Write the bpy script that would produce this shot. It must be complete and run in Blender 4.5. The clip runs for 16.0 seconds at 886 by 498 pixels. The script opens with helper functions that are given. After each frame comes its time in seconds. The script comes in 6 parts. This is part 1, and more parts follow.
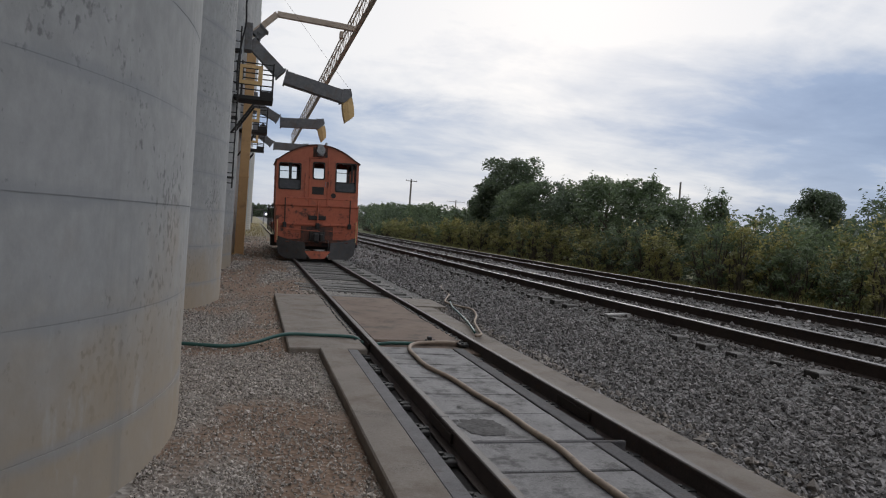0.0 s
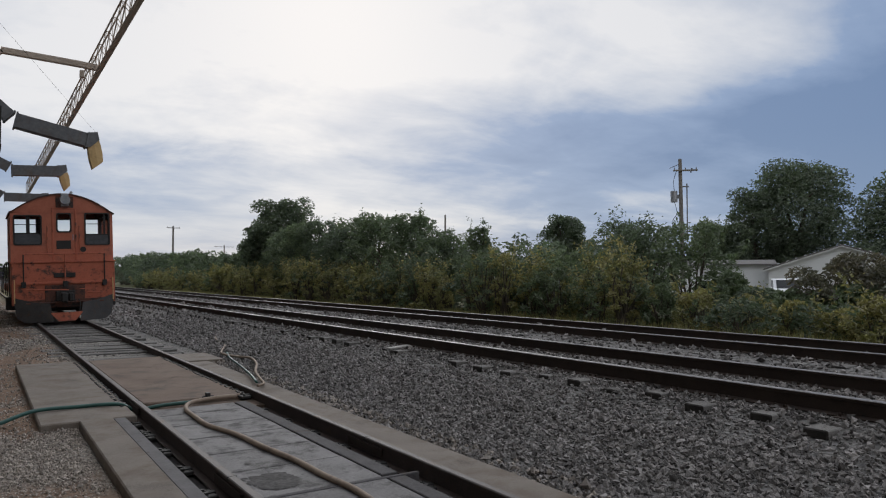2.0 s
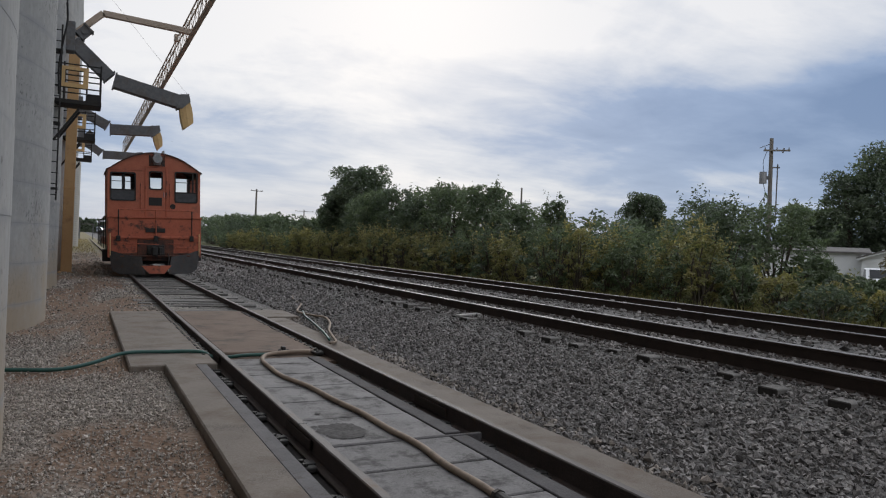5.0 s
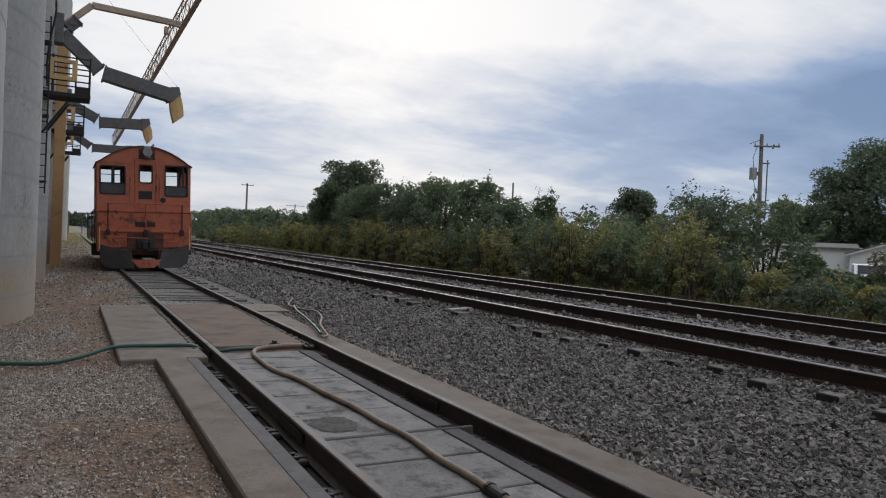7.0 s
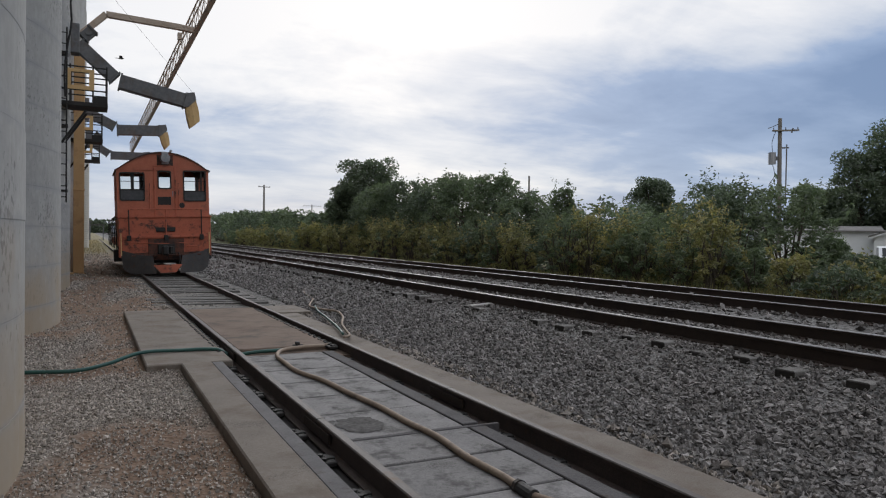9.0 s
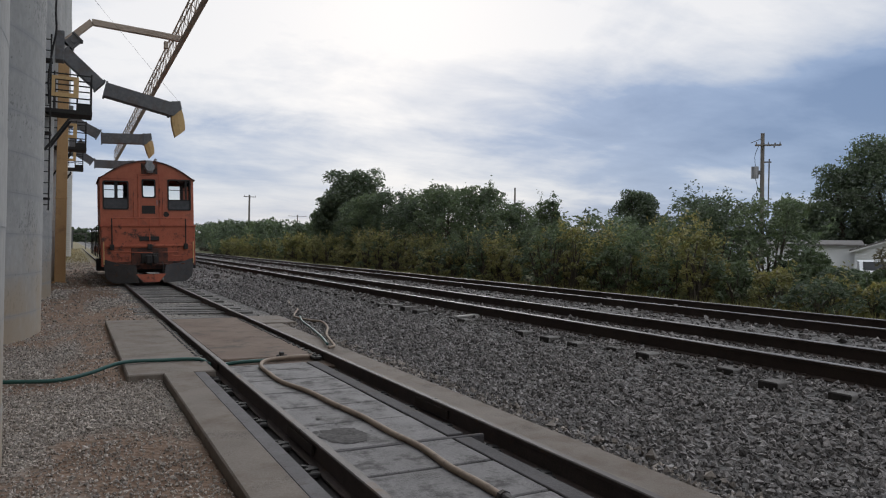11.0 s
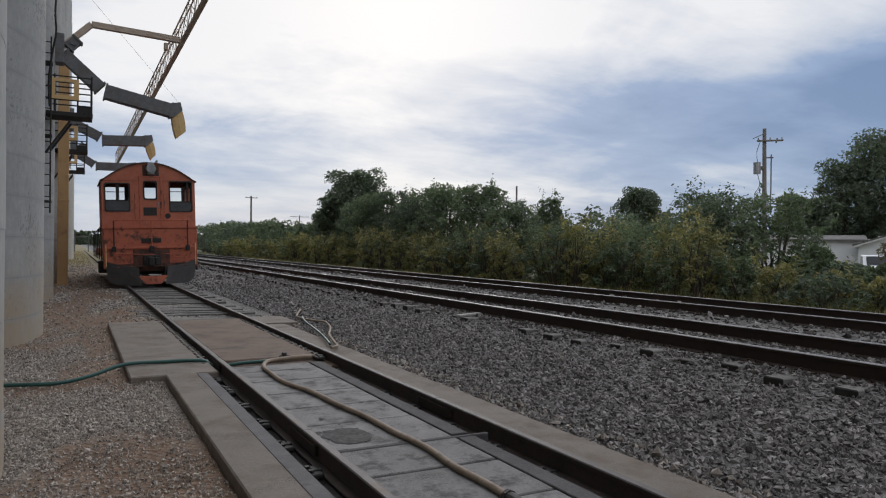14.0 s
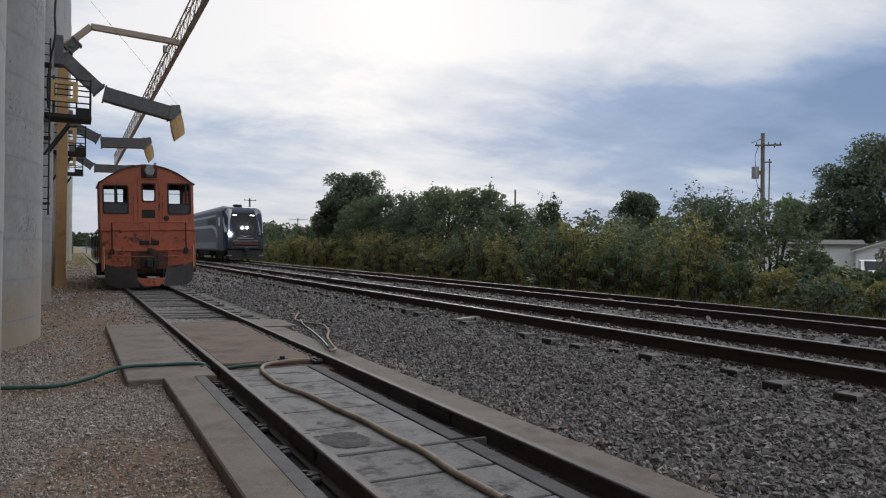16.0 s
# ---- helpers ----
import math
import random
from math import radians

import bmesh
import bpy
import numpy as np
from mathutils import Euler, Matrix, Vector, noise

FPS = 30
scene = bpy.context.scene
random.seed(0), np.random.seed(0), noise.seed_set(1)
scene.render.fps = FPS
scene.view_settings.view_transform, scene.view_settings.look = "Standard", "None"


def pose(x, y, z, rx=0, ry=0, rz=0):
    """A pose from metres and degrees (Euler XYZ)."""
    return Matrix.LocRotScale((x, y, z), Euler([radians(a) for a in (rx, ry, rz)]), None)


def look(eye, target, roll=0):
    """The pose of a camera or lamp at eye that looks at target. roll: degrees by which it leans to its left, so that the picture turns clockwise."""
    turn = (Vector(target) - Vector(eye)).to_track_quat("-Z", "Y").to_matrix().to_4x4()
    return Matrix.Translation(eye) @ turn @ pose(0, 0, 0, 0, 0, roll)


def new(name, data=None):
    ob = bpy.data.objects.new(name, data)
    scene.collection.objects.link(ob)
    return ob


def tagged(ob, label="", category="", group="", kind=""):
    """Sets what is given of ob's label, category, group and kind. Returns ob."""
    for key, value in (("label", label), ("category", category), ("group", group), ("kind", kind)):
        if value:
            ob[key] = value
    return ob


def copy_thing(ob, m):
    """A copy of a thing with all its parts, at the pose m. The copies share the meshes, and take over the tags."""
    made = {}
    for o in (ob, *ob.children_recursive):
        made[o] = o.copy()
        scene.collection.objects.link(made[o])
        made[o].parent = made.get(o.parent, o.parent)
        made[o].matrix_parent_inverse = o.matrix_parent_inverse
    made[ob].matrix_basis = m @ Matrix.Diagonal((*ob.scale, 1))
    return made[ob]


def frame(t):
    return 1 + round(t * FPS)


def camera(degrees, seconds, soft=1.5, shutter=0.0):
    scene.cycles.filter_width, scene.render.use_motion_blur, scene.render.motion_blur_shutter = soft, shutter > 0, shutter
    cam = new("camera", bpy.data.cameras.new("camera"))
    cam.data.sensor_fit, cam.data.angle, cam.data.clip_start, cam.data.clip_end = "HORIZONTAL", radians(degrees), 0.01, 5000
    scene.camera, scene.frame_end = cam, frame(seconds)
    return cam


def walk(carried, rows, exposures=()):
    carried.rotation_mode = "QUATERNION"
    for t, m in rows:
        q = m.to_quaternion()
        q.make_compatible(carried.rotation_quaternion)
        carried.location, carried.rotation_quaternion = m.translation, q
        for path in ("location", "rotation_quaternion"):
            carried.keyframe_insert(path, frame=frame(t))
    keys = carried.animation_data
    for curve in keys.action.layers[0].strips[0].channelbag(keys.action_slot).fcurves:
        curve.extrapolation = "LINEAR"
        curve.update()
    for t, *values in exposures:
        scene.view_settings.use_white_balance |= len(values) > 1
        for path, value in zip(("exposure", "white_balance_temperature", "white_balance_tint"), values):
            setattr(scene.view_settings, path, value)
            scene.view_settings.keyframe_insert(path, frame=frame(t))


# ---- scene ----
cam = camera(64.2, 16.0, 1.15)
PATH = [
    (0, (-2.395, -0.029, 1.554), (-1.87, 1.9, 1.497), 4.2),
    (0.5, (-2.421, -0.019, 1.508), (-1.554, 1.778, 1.654), 1.4),
    (1, (-2.382, -0.047, 1.531), (-1.442, 1.715, 1.631), -0.9),
    (1.5, (-2.361, -0.02, 1.577), (-1.267, 1.654, 1.567), -0.6),
    (2, (-2.429, -0.015, 1.567), (-1.334, 1.657, 1.641), -0.2),
    (2.5, (-2.441, 0.01, 1.568), (-1.463, 1.754, 1.579), 2.9),
    (3, (-2.444, -0.041, 1.525), (-1.492, 1.718, 1.537), 3.3),
    (3.5, (-2.431, -0.041, 1.51), (-1.499, 1.729, 1.514), 3.2),
    (6, (-2.43, -0.076, 1.498), (-1.514, 1.702, 1.481), 2.4),
    (6.5, (-2.47, -0.024, 1.505), (-1.539, 1.746, 1.46), 3.2),
    (7, (-2.435, -0.062, 1.491), (-1.497, 1.705, 1.469), 2.6),
    (7.5, (-2.434, -0.073, 1.491), (-1.504, 1.697, 1.454), 2.1),
    (8, (-2.443, -0.045, 1.513), (-1.497, 1.715, 1.424), 0.8),
    (8.5, (-2.486, -0.021, 1.501), (-1.692, 1.813, 1.448), 0.6),
    (9, (-2.454, -0.042, 1.51), (-1.56, 1.747, 1.474), 0.8),
    (9.5, (-2.446, -0.035, 1.496), (-1.549, 1.752, 1.489), 1.3),
    (10, (-2.453, -0.055, 1.503), (-1.523, 1.716, 1.498), 1.4),
    (12.5, (-2.437, -0.006, 1.492), (-1.514, 1.769, 1.49), 0.9),
    (13, (-2.421, -0.016, 1.502), (-1.499, 1.758, 1.499), 0.9),
    (13.5, (-2.435, -0.007, 1.495), (-1.523, 1.773, 1.494), 0.4),
    (14, (-2.432, -0.003, 1.491), (-1.508, 1.771, 1.485), 0.6),
    (14.5, (-2.405, -0.022, 1.501), (-1.503, 1.763, 1.474), -0.2),
    (15, (-2.422, 0.005, 1.489), (-1.524, 1.792, 1.458), 0.3),
    (15.5, (-2.436, 0.021, 1.511), (-1.519, 1.798, 1.495), 0.1),
    (16, (-2.434, 0.005, 1.499), (-1.506, 1.777, 1.502), 0.8),
]
EXPOSURES = ((0.0, 0.0), (1.0, -0.18), (1.6, -0.12), (2.5, -0.12), (3.5, -0.06), (7.4, 0.02), (8.0, 0.2), (8.5, 0.18), (9.0, 0.06), (10.0, 0.0), (16.0, 0.0))
walk(cam, [(t, look(eye, target, roll)) for t, eye, target, roll in PATH], EXPOSURES)

# ---- light ----
SUN_DIR = (math.sin(radians(24)) * math.cos(radians(24)), math.cos(radians(24)) * math.cos(radians(24)), math.sin(radians(24)))
world = bpy.data.worlds.new("overcast_sky")
scene.world = world
world.use_nodes = True
wn, wl = world.node_tree.nodes, world.node_tree.links
wn.clear()


def wnode(kind, **kw):
    n = wn.new(kind)
    for k, v in kw.items():
        n.inputs[k].default_value = v
    return n


def wmix(fac, a, b, mode="MIX"):
    n = wn.new("ShaderNodeMix")
    n.data_type, n.blend_type = "RGBA", mode
    for sock, v in ((n.inputs[0], fac), (n.inputs[6], a), (n.inputs[7], b)):
        if isinstance(v, bpy.types.NodeSocket):
            wl.new(v, sock)
        else:
            sock.default_value = v
    return n.outputs[2]


def wmath(op, a, b=0.0, clamp=False):
    n = wn.new("ShaderNodeMath")
    n.operation, n.use_clamp = op, clamp
    for sock, v in ((n.inputs[0], a), (n.inputs[1], b)):
        if isinstance(v, bpy.types.NodeSocket):
            wl.new(v, sock)
        else:
            sock.default_value = v
    return n.outputs[0]


def wramp(fac, stops):
    n = wn.new("ShaderNodeValToRGB")
    while len(n.color_ramp.elements) < len(stops):
        n.color_ramp.elements.new(0.5)
    for e, (p, c) in zip(n.color_ramp.elements, stops):
        e.position, e.color = p, (c, c, c, 1) if isinstance(c, (int, float)) else (*c, 1)
    wl.new(fac, n.inputs[0])
    return n.outputs[0]


sky = wn.new("ShaderNodeTexSky")
sky.sky_type, sky.sun_disc = "NISHITA", False
sky.sun_elevation, sky.sun_rotation = radians(24), radians(24)
coord = wn.new("ShaderNodeTexCoord")
sep = wn.new("ShaderNodeSeparateXYZ")
wl.new(coord.outputs["Generated"], sep.inputs[0])
# cloud deck: the direction laid onto a flat layer overhead
h = wmath("ADD", wmath("MAXIMUM", sep.outputs[2], 0.0), 0.16)
comb = wn.new("ShaderNodeCombineXYZ")
wl.new(wmath("DIVIDE", sep.outputs[0], h), comb.inputs[0])
wl.new(wmath("DIVIDE", sep.outputs[1], h), comb.inputs[1])
n1 = wnode("ShaderNodeTexNoise", Scale=0.62, Detail=6.0, Roughness=0.5, Distortion=0.15)
n2 = wnode("ShaderNodeTexNoise", Scale=1.7, Detail=8.0, Roughness=0.62, Distortion=0.35)
# thin streaks drawn out across the view
n3 = wnode("ShaderNodeTexNoise", Scale=1.0, Detail=9.0, Roughness=0.6, Distortion=0.5)
streak = wn.new("ShaderNodeMapping")
streak.inputs["Rotation"].default_value, streak.inputs["Scale"].default_value = (0, 0, radians(38)), (1.7, 3.4, 1.0)
wl.new(comb.outputs[0], n1.inputs["Vector"])
wl.new(comb.outputs[0], n2.inputs["Vector"])
wl.new(comb.outputs[0], streak.inputs[0])
wl.new(streak.outputs[0], n3.inputs["Vector"])
# nearness to the veiled sun
dot = wn.new("ShaderNodeVectorMath")
dot.operation = "DOT_PRODUCT"
dot.inputs[1].default_value = SUN_DIR
wl.new(coord.outputs["Generated"], dot.inputs[0])
near = wramp(dot.outputs["Value"], [(0.66, 0.0), (0.90, 0.62), (1.0, 1.0)])
cover = wmath("ADD", wmath("MULTIPLY", n1.outputs[0], 0.95), wmath("MULTIPLY", n2.outputs[0], 0.34))
cover = wmath("ADD", cover, wmath("MULTIPLY", wmath("SUBTRACT", n3.outputs[0], 0.5), 0.24))
cover = wmath("ADD", wmath("SUBTRACT", cover, 0.143), wmath("MULTIPLY", near, 0.37))
# a darker bank of cloud stands low in the east
east = wmath("DIVIDE", sep.outputs[0], wmath("ADD", wmath("MAXIMUM", sep.outputs[1], 0.05), 0.05))
bank = wramp(east, [(0.36, 0.0), (0.9, 1.0)])
rim = wmath("ADD", wmath("SUBTRACT", sep.outputs[2], wmath("MULTIPLY", wmath("MINIMUM", east, 2.0), 0.09)), 0.07)
bank = wmath("MULTIPLY", bank, wramp(rim, [(0.0, 1.0), (0.14, 0.9), (0.25, 0.0)]))
cover = wmath("SUBTRACT", cover, wmath("MULTIPLY", bank, 0.20))
# a lower shelf of grey-blue cloud lies along the line of the tracks
shelf = wramp(wmath("ADD", wmath("MULTIPLY", east, 0.5), 0.5), [(0.30, 0.0), (0.45, 1.0), (0.62, 0.9), (0.76, 0.0)])
shelf = wmath("MULTIPLY", shelf, wramp(wmath("ADD", sep.outputs[2], wmath("MULTIPLY", wmath("SUBTRACT", n2.outputs[0], 0.5), 0.10)), [(0.05, 0.2), (0.09, 1.0), (0.15, 1.0), (0.185, 0.0)]))
cover = wmath("SUBTRACT", cover, wmath("MULTIPLY", shelf, 0.10))
# clouds opposite the sun are lit from the front
back = wramp(wmath("ADD", wmath("MULTIPLY", dot.outputs["Value"], 0.5), 0.5), [(0.2, 1.0), (0.74, 0.0)])
cover = wmath("ADD", cover, wmath("MULTIPLY", back, 0.5))
cloud = wramp(cover, [(0.40, (0.185, 0.275, 0.46)), (0.56, (0.295, 0.395, 0.59)), (0.68, (0.58, 0.63, 0.73)), (0.84, (0.88, 0.88, 0.90))])
low = wramp(sep.outputs[2], [(0.0, 0.65), (0.06, 0.35), (0.18, 0.0)])
low = wmath("MULTIPLY", low, wmath("SUBTRACT", 1.0, wmath("MULTIPLY", bank, 0.7)))
cloud = wmix(low, cloud, (0.39, 0.49, 0.66, 1))
# an overcast sky is brightest overhead
high = wramp(sep.outputs[2], [(0.38, 0.0), (1.0, 1.0)])
cloud = wmix(high, cloud, (1.36, 1.42, 1.54, 1))
sky_lit = wmix(1.0, sky.outputs[0], (0.09, 0.09, 0.09, 1), "MULTIPLY")
total = wmix(0.9, sky_lit, cloud)
bg = wnode("ShaderNodeBackground", Strength=1.0)
wl.new(total, bg.inputs[0])
wout = wn.new("ShaderNodeOutputWorld")
wl.new(bg.outputs[0], wout.inputs[0])

sun = new("sun", bpy.data.lights.new("sun", "SUN"))
sun.data.energy, sun.data.angle, sun.data.color = 1.0, radians(30), (1.0, 0.99, 0.97)
sun.matrix_world = look((40, 90, 60), (40 - SUN_DIR[0] * 10, 90 - SUN_DIR[1] * 10, 60 - SUN_DIR[2] * 10))


# ---- materials ----
def material(name, c1, c2, rough=0.8, metal=0.0, grain=30.0, bump=0.3, blotch=1.2, stain=None, stain_at=(0.55, 0.7), spec=0.5, coords="Object", vary=0.0, aniso=(1, 1, 1), depth=0.01, speck=None):
    """Two colours mixed by coarse and fine noise, an optional stain colour, fine relief."""
    m = bpy.data.materials.new(name)
    m.use_nodes = True
    nt = m.node_tree
    b = nt.nodes["Principled BSDF"]
    N, L = nt.nodes.new, nt.links.new
    co = N("ShaderNodeTexCoord")
    mp = N("ShaderNodeMapping")
    mp.inputs["Scale"].default_value = aniso
    if coords == "World":
        L(N("ShaderNodeNewGeometry").outputs["Position"], mp.inputs[0])
    else:
        L(co.outputs[coords], mp.inputs[0])
    coarse, fine = N("ShaderNodeTexNoise"), N("ShaderNodeTexNoise")
    for n, sc, de in ((coarse, blotch, 5), (fine, grain, 6)):
        n.inputs["Scale"].default_value, n.inputs["Detail"].default_value = sc, de
        n.inputs["Roughness"].default_value = 0.62
        L(mp.outputs[0], n.inputs["Vector"])
    add = N("ShaderNodeMath")
    add.operation = "ADD"
    L(coarse.outputs[0], add.inputs[0])
    L(fine.outputs[0], add.inputs[1])
    ramp = N("ShaderNodeValToRGB")
    ramp.color_ramp.elements[0].position, ramp.color_ramp.elements[0].color = 0.36, (*c1, 1)
    ramp.color_ramp.elements[1].position, ramp.color_ramp.elements[1].color = 0.64, (*c2, 1)
    half = N("ShaderNodeMath")
    half.operation = "MULTIPLY"
    half.inputs[1].default_value = 0.5
    L(add.outputs[0], half.inputs[0])
    L(half.outputs[0], ramp.inputs[0])
    col = ramp.outputs[0]
    if stain:
        sn = N("ShaderNodeTexNoise")
        sn.inputs["Scale"].default_value, sn.inputs["Detail"].default_value, sn.inputs["Roughness"].default_value = blotch * 1.7, 8, 0.7
        off = N("ShaderNodeVectorMath")
        off.inputs[1].default_value = (7.3, 2.1, 4.9)
        L(mp.outputs[0], off.inputs[0])
        L(off.outputs[0], sn.inputs["Vector"])
        sr = N("ShaderNodeValToRGB")
        sr.color_ramp.elements[0].position, sr.color_ramp.elements[1].position = stain_at
        L(sn.outputs[0], sr.inputs[0])
        mx = N("ShaderNodeMix")
        mx.data_type = "RGBA"
        L(sr.outputs[0], mx.inputs[0])
        L(col, mx.inputs[6])
        mx.inputs[7].default_value = (*stain, 1)
        col = mx.outputs[2]
    if speck:
        # patches of small dark pits
        pit, where = N("ShaderNodeTexNoise"), N("ShaderNodeTexNoise")
        for n, sc in ((pit, grain * 2.2), (where, blotch * 1.3)):
            n.inputs["Scale"].default_value, n.inputs["Detail"].default_value = sc, 4
            L(mp.outputs[0], n.inputs["Vector"])
        both = N("ShaderNodeMath")
        both.operation = "ADD"
        L(pit.outputs[0], both.inputs[0])
        L(where.outputs[0], both.inputs[1])
        pr = N("ShaderNodeMapRange")
        pr.inputs[1].default_value, pr.inputs[2].default_value, pr.inputs[4].default_value = 1.14, 1.24, 0.8
        L(both.outputs[0], pr.inputs[0])
        mx = N("ShaderNodeMix")
        mx.data_type = "RGBA"
        L(pr.outputs[0], mx.inputs[0])
        L(col, mx.inputs[6])
        mx.inputs[7].default_value = (*speck, 1)
        col = mx.outputs[2]
    if vary:
        for src, lo, hi in (("ShaderNodeObjectInfo", 1 - vary, 1 + vary), ("ShaderNodeNewGeometry", 1 - vary, 1 + vary)):
            info = N(src)
            mr = N("ShaderNodeMapRange")
            mr.inputs[3].default_value, mr.inputs[4].default_value = lo, hi
            L(info.outputs["Random" if src.endswith("Info") else "Random Per Island"], mr.inputs[0])
            mu = N("ShaderNodeMix")
            mu.data_type, mu.blend_type = "RGBA", "MULTIPLY"
            mu.inputs[0].default_value = 1
            L(col, mu.inputs[6])
            L(mr.outputs[0], mu.inputs[7])
            col = mu.outputs[2]
    L(col, b.inputs["Base Color"])
    b.inputs["Roughness"].default_value, b.inputs["Metallic"].default_value = rough, metal
    b.inputs["Specular IOR Level"].default_value = spec
    bp = N("ShaderNodeBump")
    bp.inputs["Strength"].default_value, bp.inputs["Distance"].default_value = bump, depth
    L(fine.outputs[0], bp.inputs["Height"])
    L(bp.outputs[0], b.inputs["Normal"])
    return m


def leaf_material(name, c1, c2, blotch=0.3, vary=0.35):
    """A thin leaf: matt, letting some light through, varied leaf by leaf."""
    m = bpy.data.materials.new(name)
    m.use_nodes = True
    nt = m.node_tree
    N, L = nt.nodes.new, nt.links.new
    nt.nodes.remove(nt.nodes["Principled BSDF"])
    co, no, ramp, geo, mr, mu = N("ShaderNodeTexCoord"), N("ShaderNodeTexNoise"), N("ShaderNodeValToRGB"), N("ShaderNodeNewGeometry"), N("ShaderNodeMapRange"), N("ShaderNodeMix")
    no.inputs["Scale"].default_value, no.inputs["Detail"].default_value = blotch, 4
    L(co.outputs["Object"], no.inputs["Vector"])
    L(no.outputs[0], ramp.inputs[0])
    ramp.color_ramp.elements[0].position, ramp.color_ramp.elements[0].color = 0.35, (*c1, 1)
    ramp.color_ramp.elements[1].position, ramp.color_ramp.elements[1].color = 0.65, (*c2, 1)
    mr.inputs[3].default_value, mr.inputs[4].default_value = 1 - vary, 1 + vary
    L(geo.outputs["Random Per Island"], mr.inputs[0])
    mu.data_type, mu.blend_type = "RGBA", "MULTIPLY"
    mu.inputs[0].default_value = 1
    L(ramp.outputs[0], mu.inputs[6])
    L(mr.outputs[0], mu.inputs[7])
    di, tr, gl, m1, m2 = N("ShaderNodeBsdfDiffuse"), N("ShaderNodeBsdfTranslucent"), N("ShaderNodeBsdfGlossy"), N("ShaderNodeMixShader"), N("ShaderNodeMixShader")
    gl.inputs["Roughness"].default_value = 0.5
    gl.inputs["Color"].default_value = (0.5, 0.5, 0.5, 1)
    L(mu.outputs[2], di.inputs[0])
    L(mu.outputs[2], tr.inputs[0])
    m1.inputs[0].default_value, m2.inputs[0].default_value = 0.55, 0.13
    L(di.outputs[0], m1.inputs[1])
    L(tr.outputs[0], m1.inputs[2])
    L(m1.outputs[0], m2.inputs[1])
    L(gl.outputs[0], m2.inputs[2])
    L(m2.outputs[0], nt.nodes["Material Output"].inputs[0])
    return m


def glow(name, col, power):
    m = bpy.data.materials.new(name)
    m.use_nodes = True
    b = m.node_tree.nodes["Principled BSDF"]
    b.inputs["Emission Color"].default_value, b.inputs["Emission Strength"].default_value = (*col, 1), power
    return m


def glass(name, tint=(0.75, 0.8, 0.82), rough=0.03):
    m = bpy.data.materials.new(name)
    m.use_nodes = True
    b = m.node_tree.nodes["Principled BSDF"]
    b.inputs["Base Color"].default_value, b.inputs["Roughness"].default_value = (*tint, 1), rough
    b.inputs["Transmission Weight"].default_value, b.inputs["IOR"].default_value = 1.0, 1.05
    return m


def silo_material():
    """Cast concrete: lift-wide tone bands, tan blotches that thicken towards the ground, dark seep streaks and pitted
    patches.
    """
    m = material("silo_concrete", (0.285, 0.28, 0.265), (0.385, 0.375, 0.355), 0.9, grain=9, blotch=0.7, bump=0.5, spec=0.2, vary=0.03, depth=0.005, coords="World", aniso=(1, 1, 0.7), speck=(0.16, 0.155, 0.15))
    nt = m.node_tree
    N, L = nt.nodes.new, nt.links.new
    b = nt.nodes["Principled BSDF"]
    col = b.inputs["Base Color"].links[0].from_socket
    geo, sp = N("ShaderNodeNewGeometry"), N("ShaderNodeSeparateXYZ")
    L(geo.outputs["Position"], sp.inputs[0])

    def tex(scale, stretch, shift=(0, 0, 0)):
        mp, n = N("ShaderNodeMapping"), N("ShaderNodeTexNoise")
        mp.inputs["Scale"].default_value, mp.inputs["Location"].default_value = stretch, shift
        n.inputs["Scale"].default_value, n.inputs["Detail"].default_value, n.inputs["Roughness"].default_value = scale, 7, 0.62
        L(geo.outputs["Position"], mp.inputs[0])
        L(mp.outputs[0], n.inputs["Vector"])
        return n.outputs[0]

    def calc(op, a, c):
        n = N("ShaderNodeMath")
        n.operation = op
        for k, v in enumerate((a, c)):
            if isinstance(v, bpy.types.NodeSocket):
                L(v, n.inputs[k])
            else:
                n.inputs[k].default_value = v
        return n.outputs[0]

    def span(v, a, c, top=1.0):
        n = N("ShaderNodeMapRange")
        n.interpolation_type = "SMOOTHSTEP"
        n.inputs[1].default_value, n.inputs[2].default_value, n.inputs[4].default_value = a, c, top
        L(v, n.inputs[0])
        return n.outputs[0]

    def tint(fac, base, c):
        n = N("ShaderNodeMix")
        n.data_type = "RGBA"
        L(fac, n.inputs[0])
        L(base, n.inputs[6])
        n.inputs[7].default_value = (*c, 1)
        return n.outputs[2]

    # blotchy tan that grows stronger towards the foot of the wall
    low_tan = calc("ADD", calc("MULTIPLY", sp.outputs[2], -0.42), calc("MULTIPLY", tex(0.9, (1, 1, 0.8)), 1.5))
    col = tint(span(low_tan, 0.0, 0.9, 0.85), col, (0.345, 0.27, 0.185))
    # grey laitance drawn along the pour joints
    joint = calc("ABSOLUTE", calc("SUBTRACT", calc("FRACT", calc("DIVIDE", calc("SUBTRACT", sp.outputs[2], 0.19), 0.655), 0.0), 0.12), 0.0)
    seam = calc("ADD", calc("MULTIPLY", joint, -2.6), tex(1.6, (1, 1, 1.2), (4, 1, 2)))
    col = tint(span(seam, 0.18, 0.55, 0.6), col, (0.27, 0.272, 0.27))
    # upright seeps and form marks
    col = tint(span(tex(1.0, (2.2, 2.2, 0.16), (9, 3, 1)), 0.54, 0.75, 0.5), col, (0.20, 0.195, 0.18))
    col = tint(span(tex(2.6, (1.4, 1.4, 0.5), (2, 7, 5)), 0.60, 0.74, 0.45), col, (0.43, 0.415, 0.385))
    L(col, b.inputs["Base Color"])
    return m


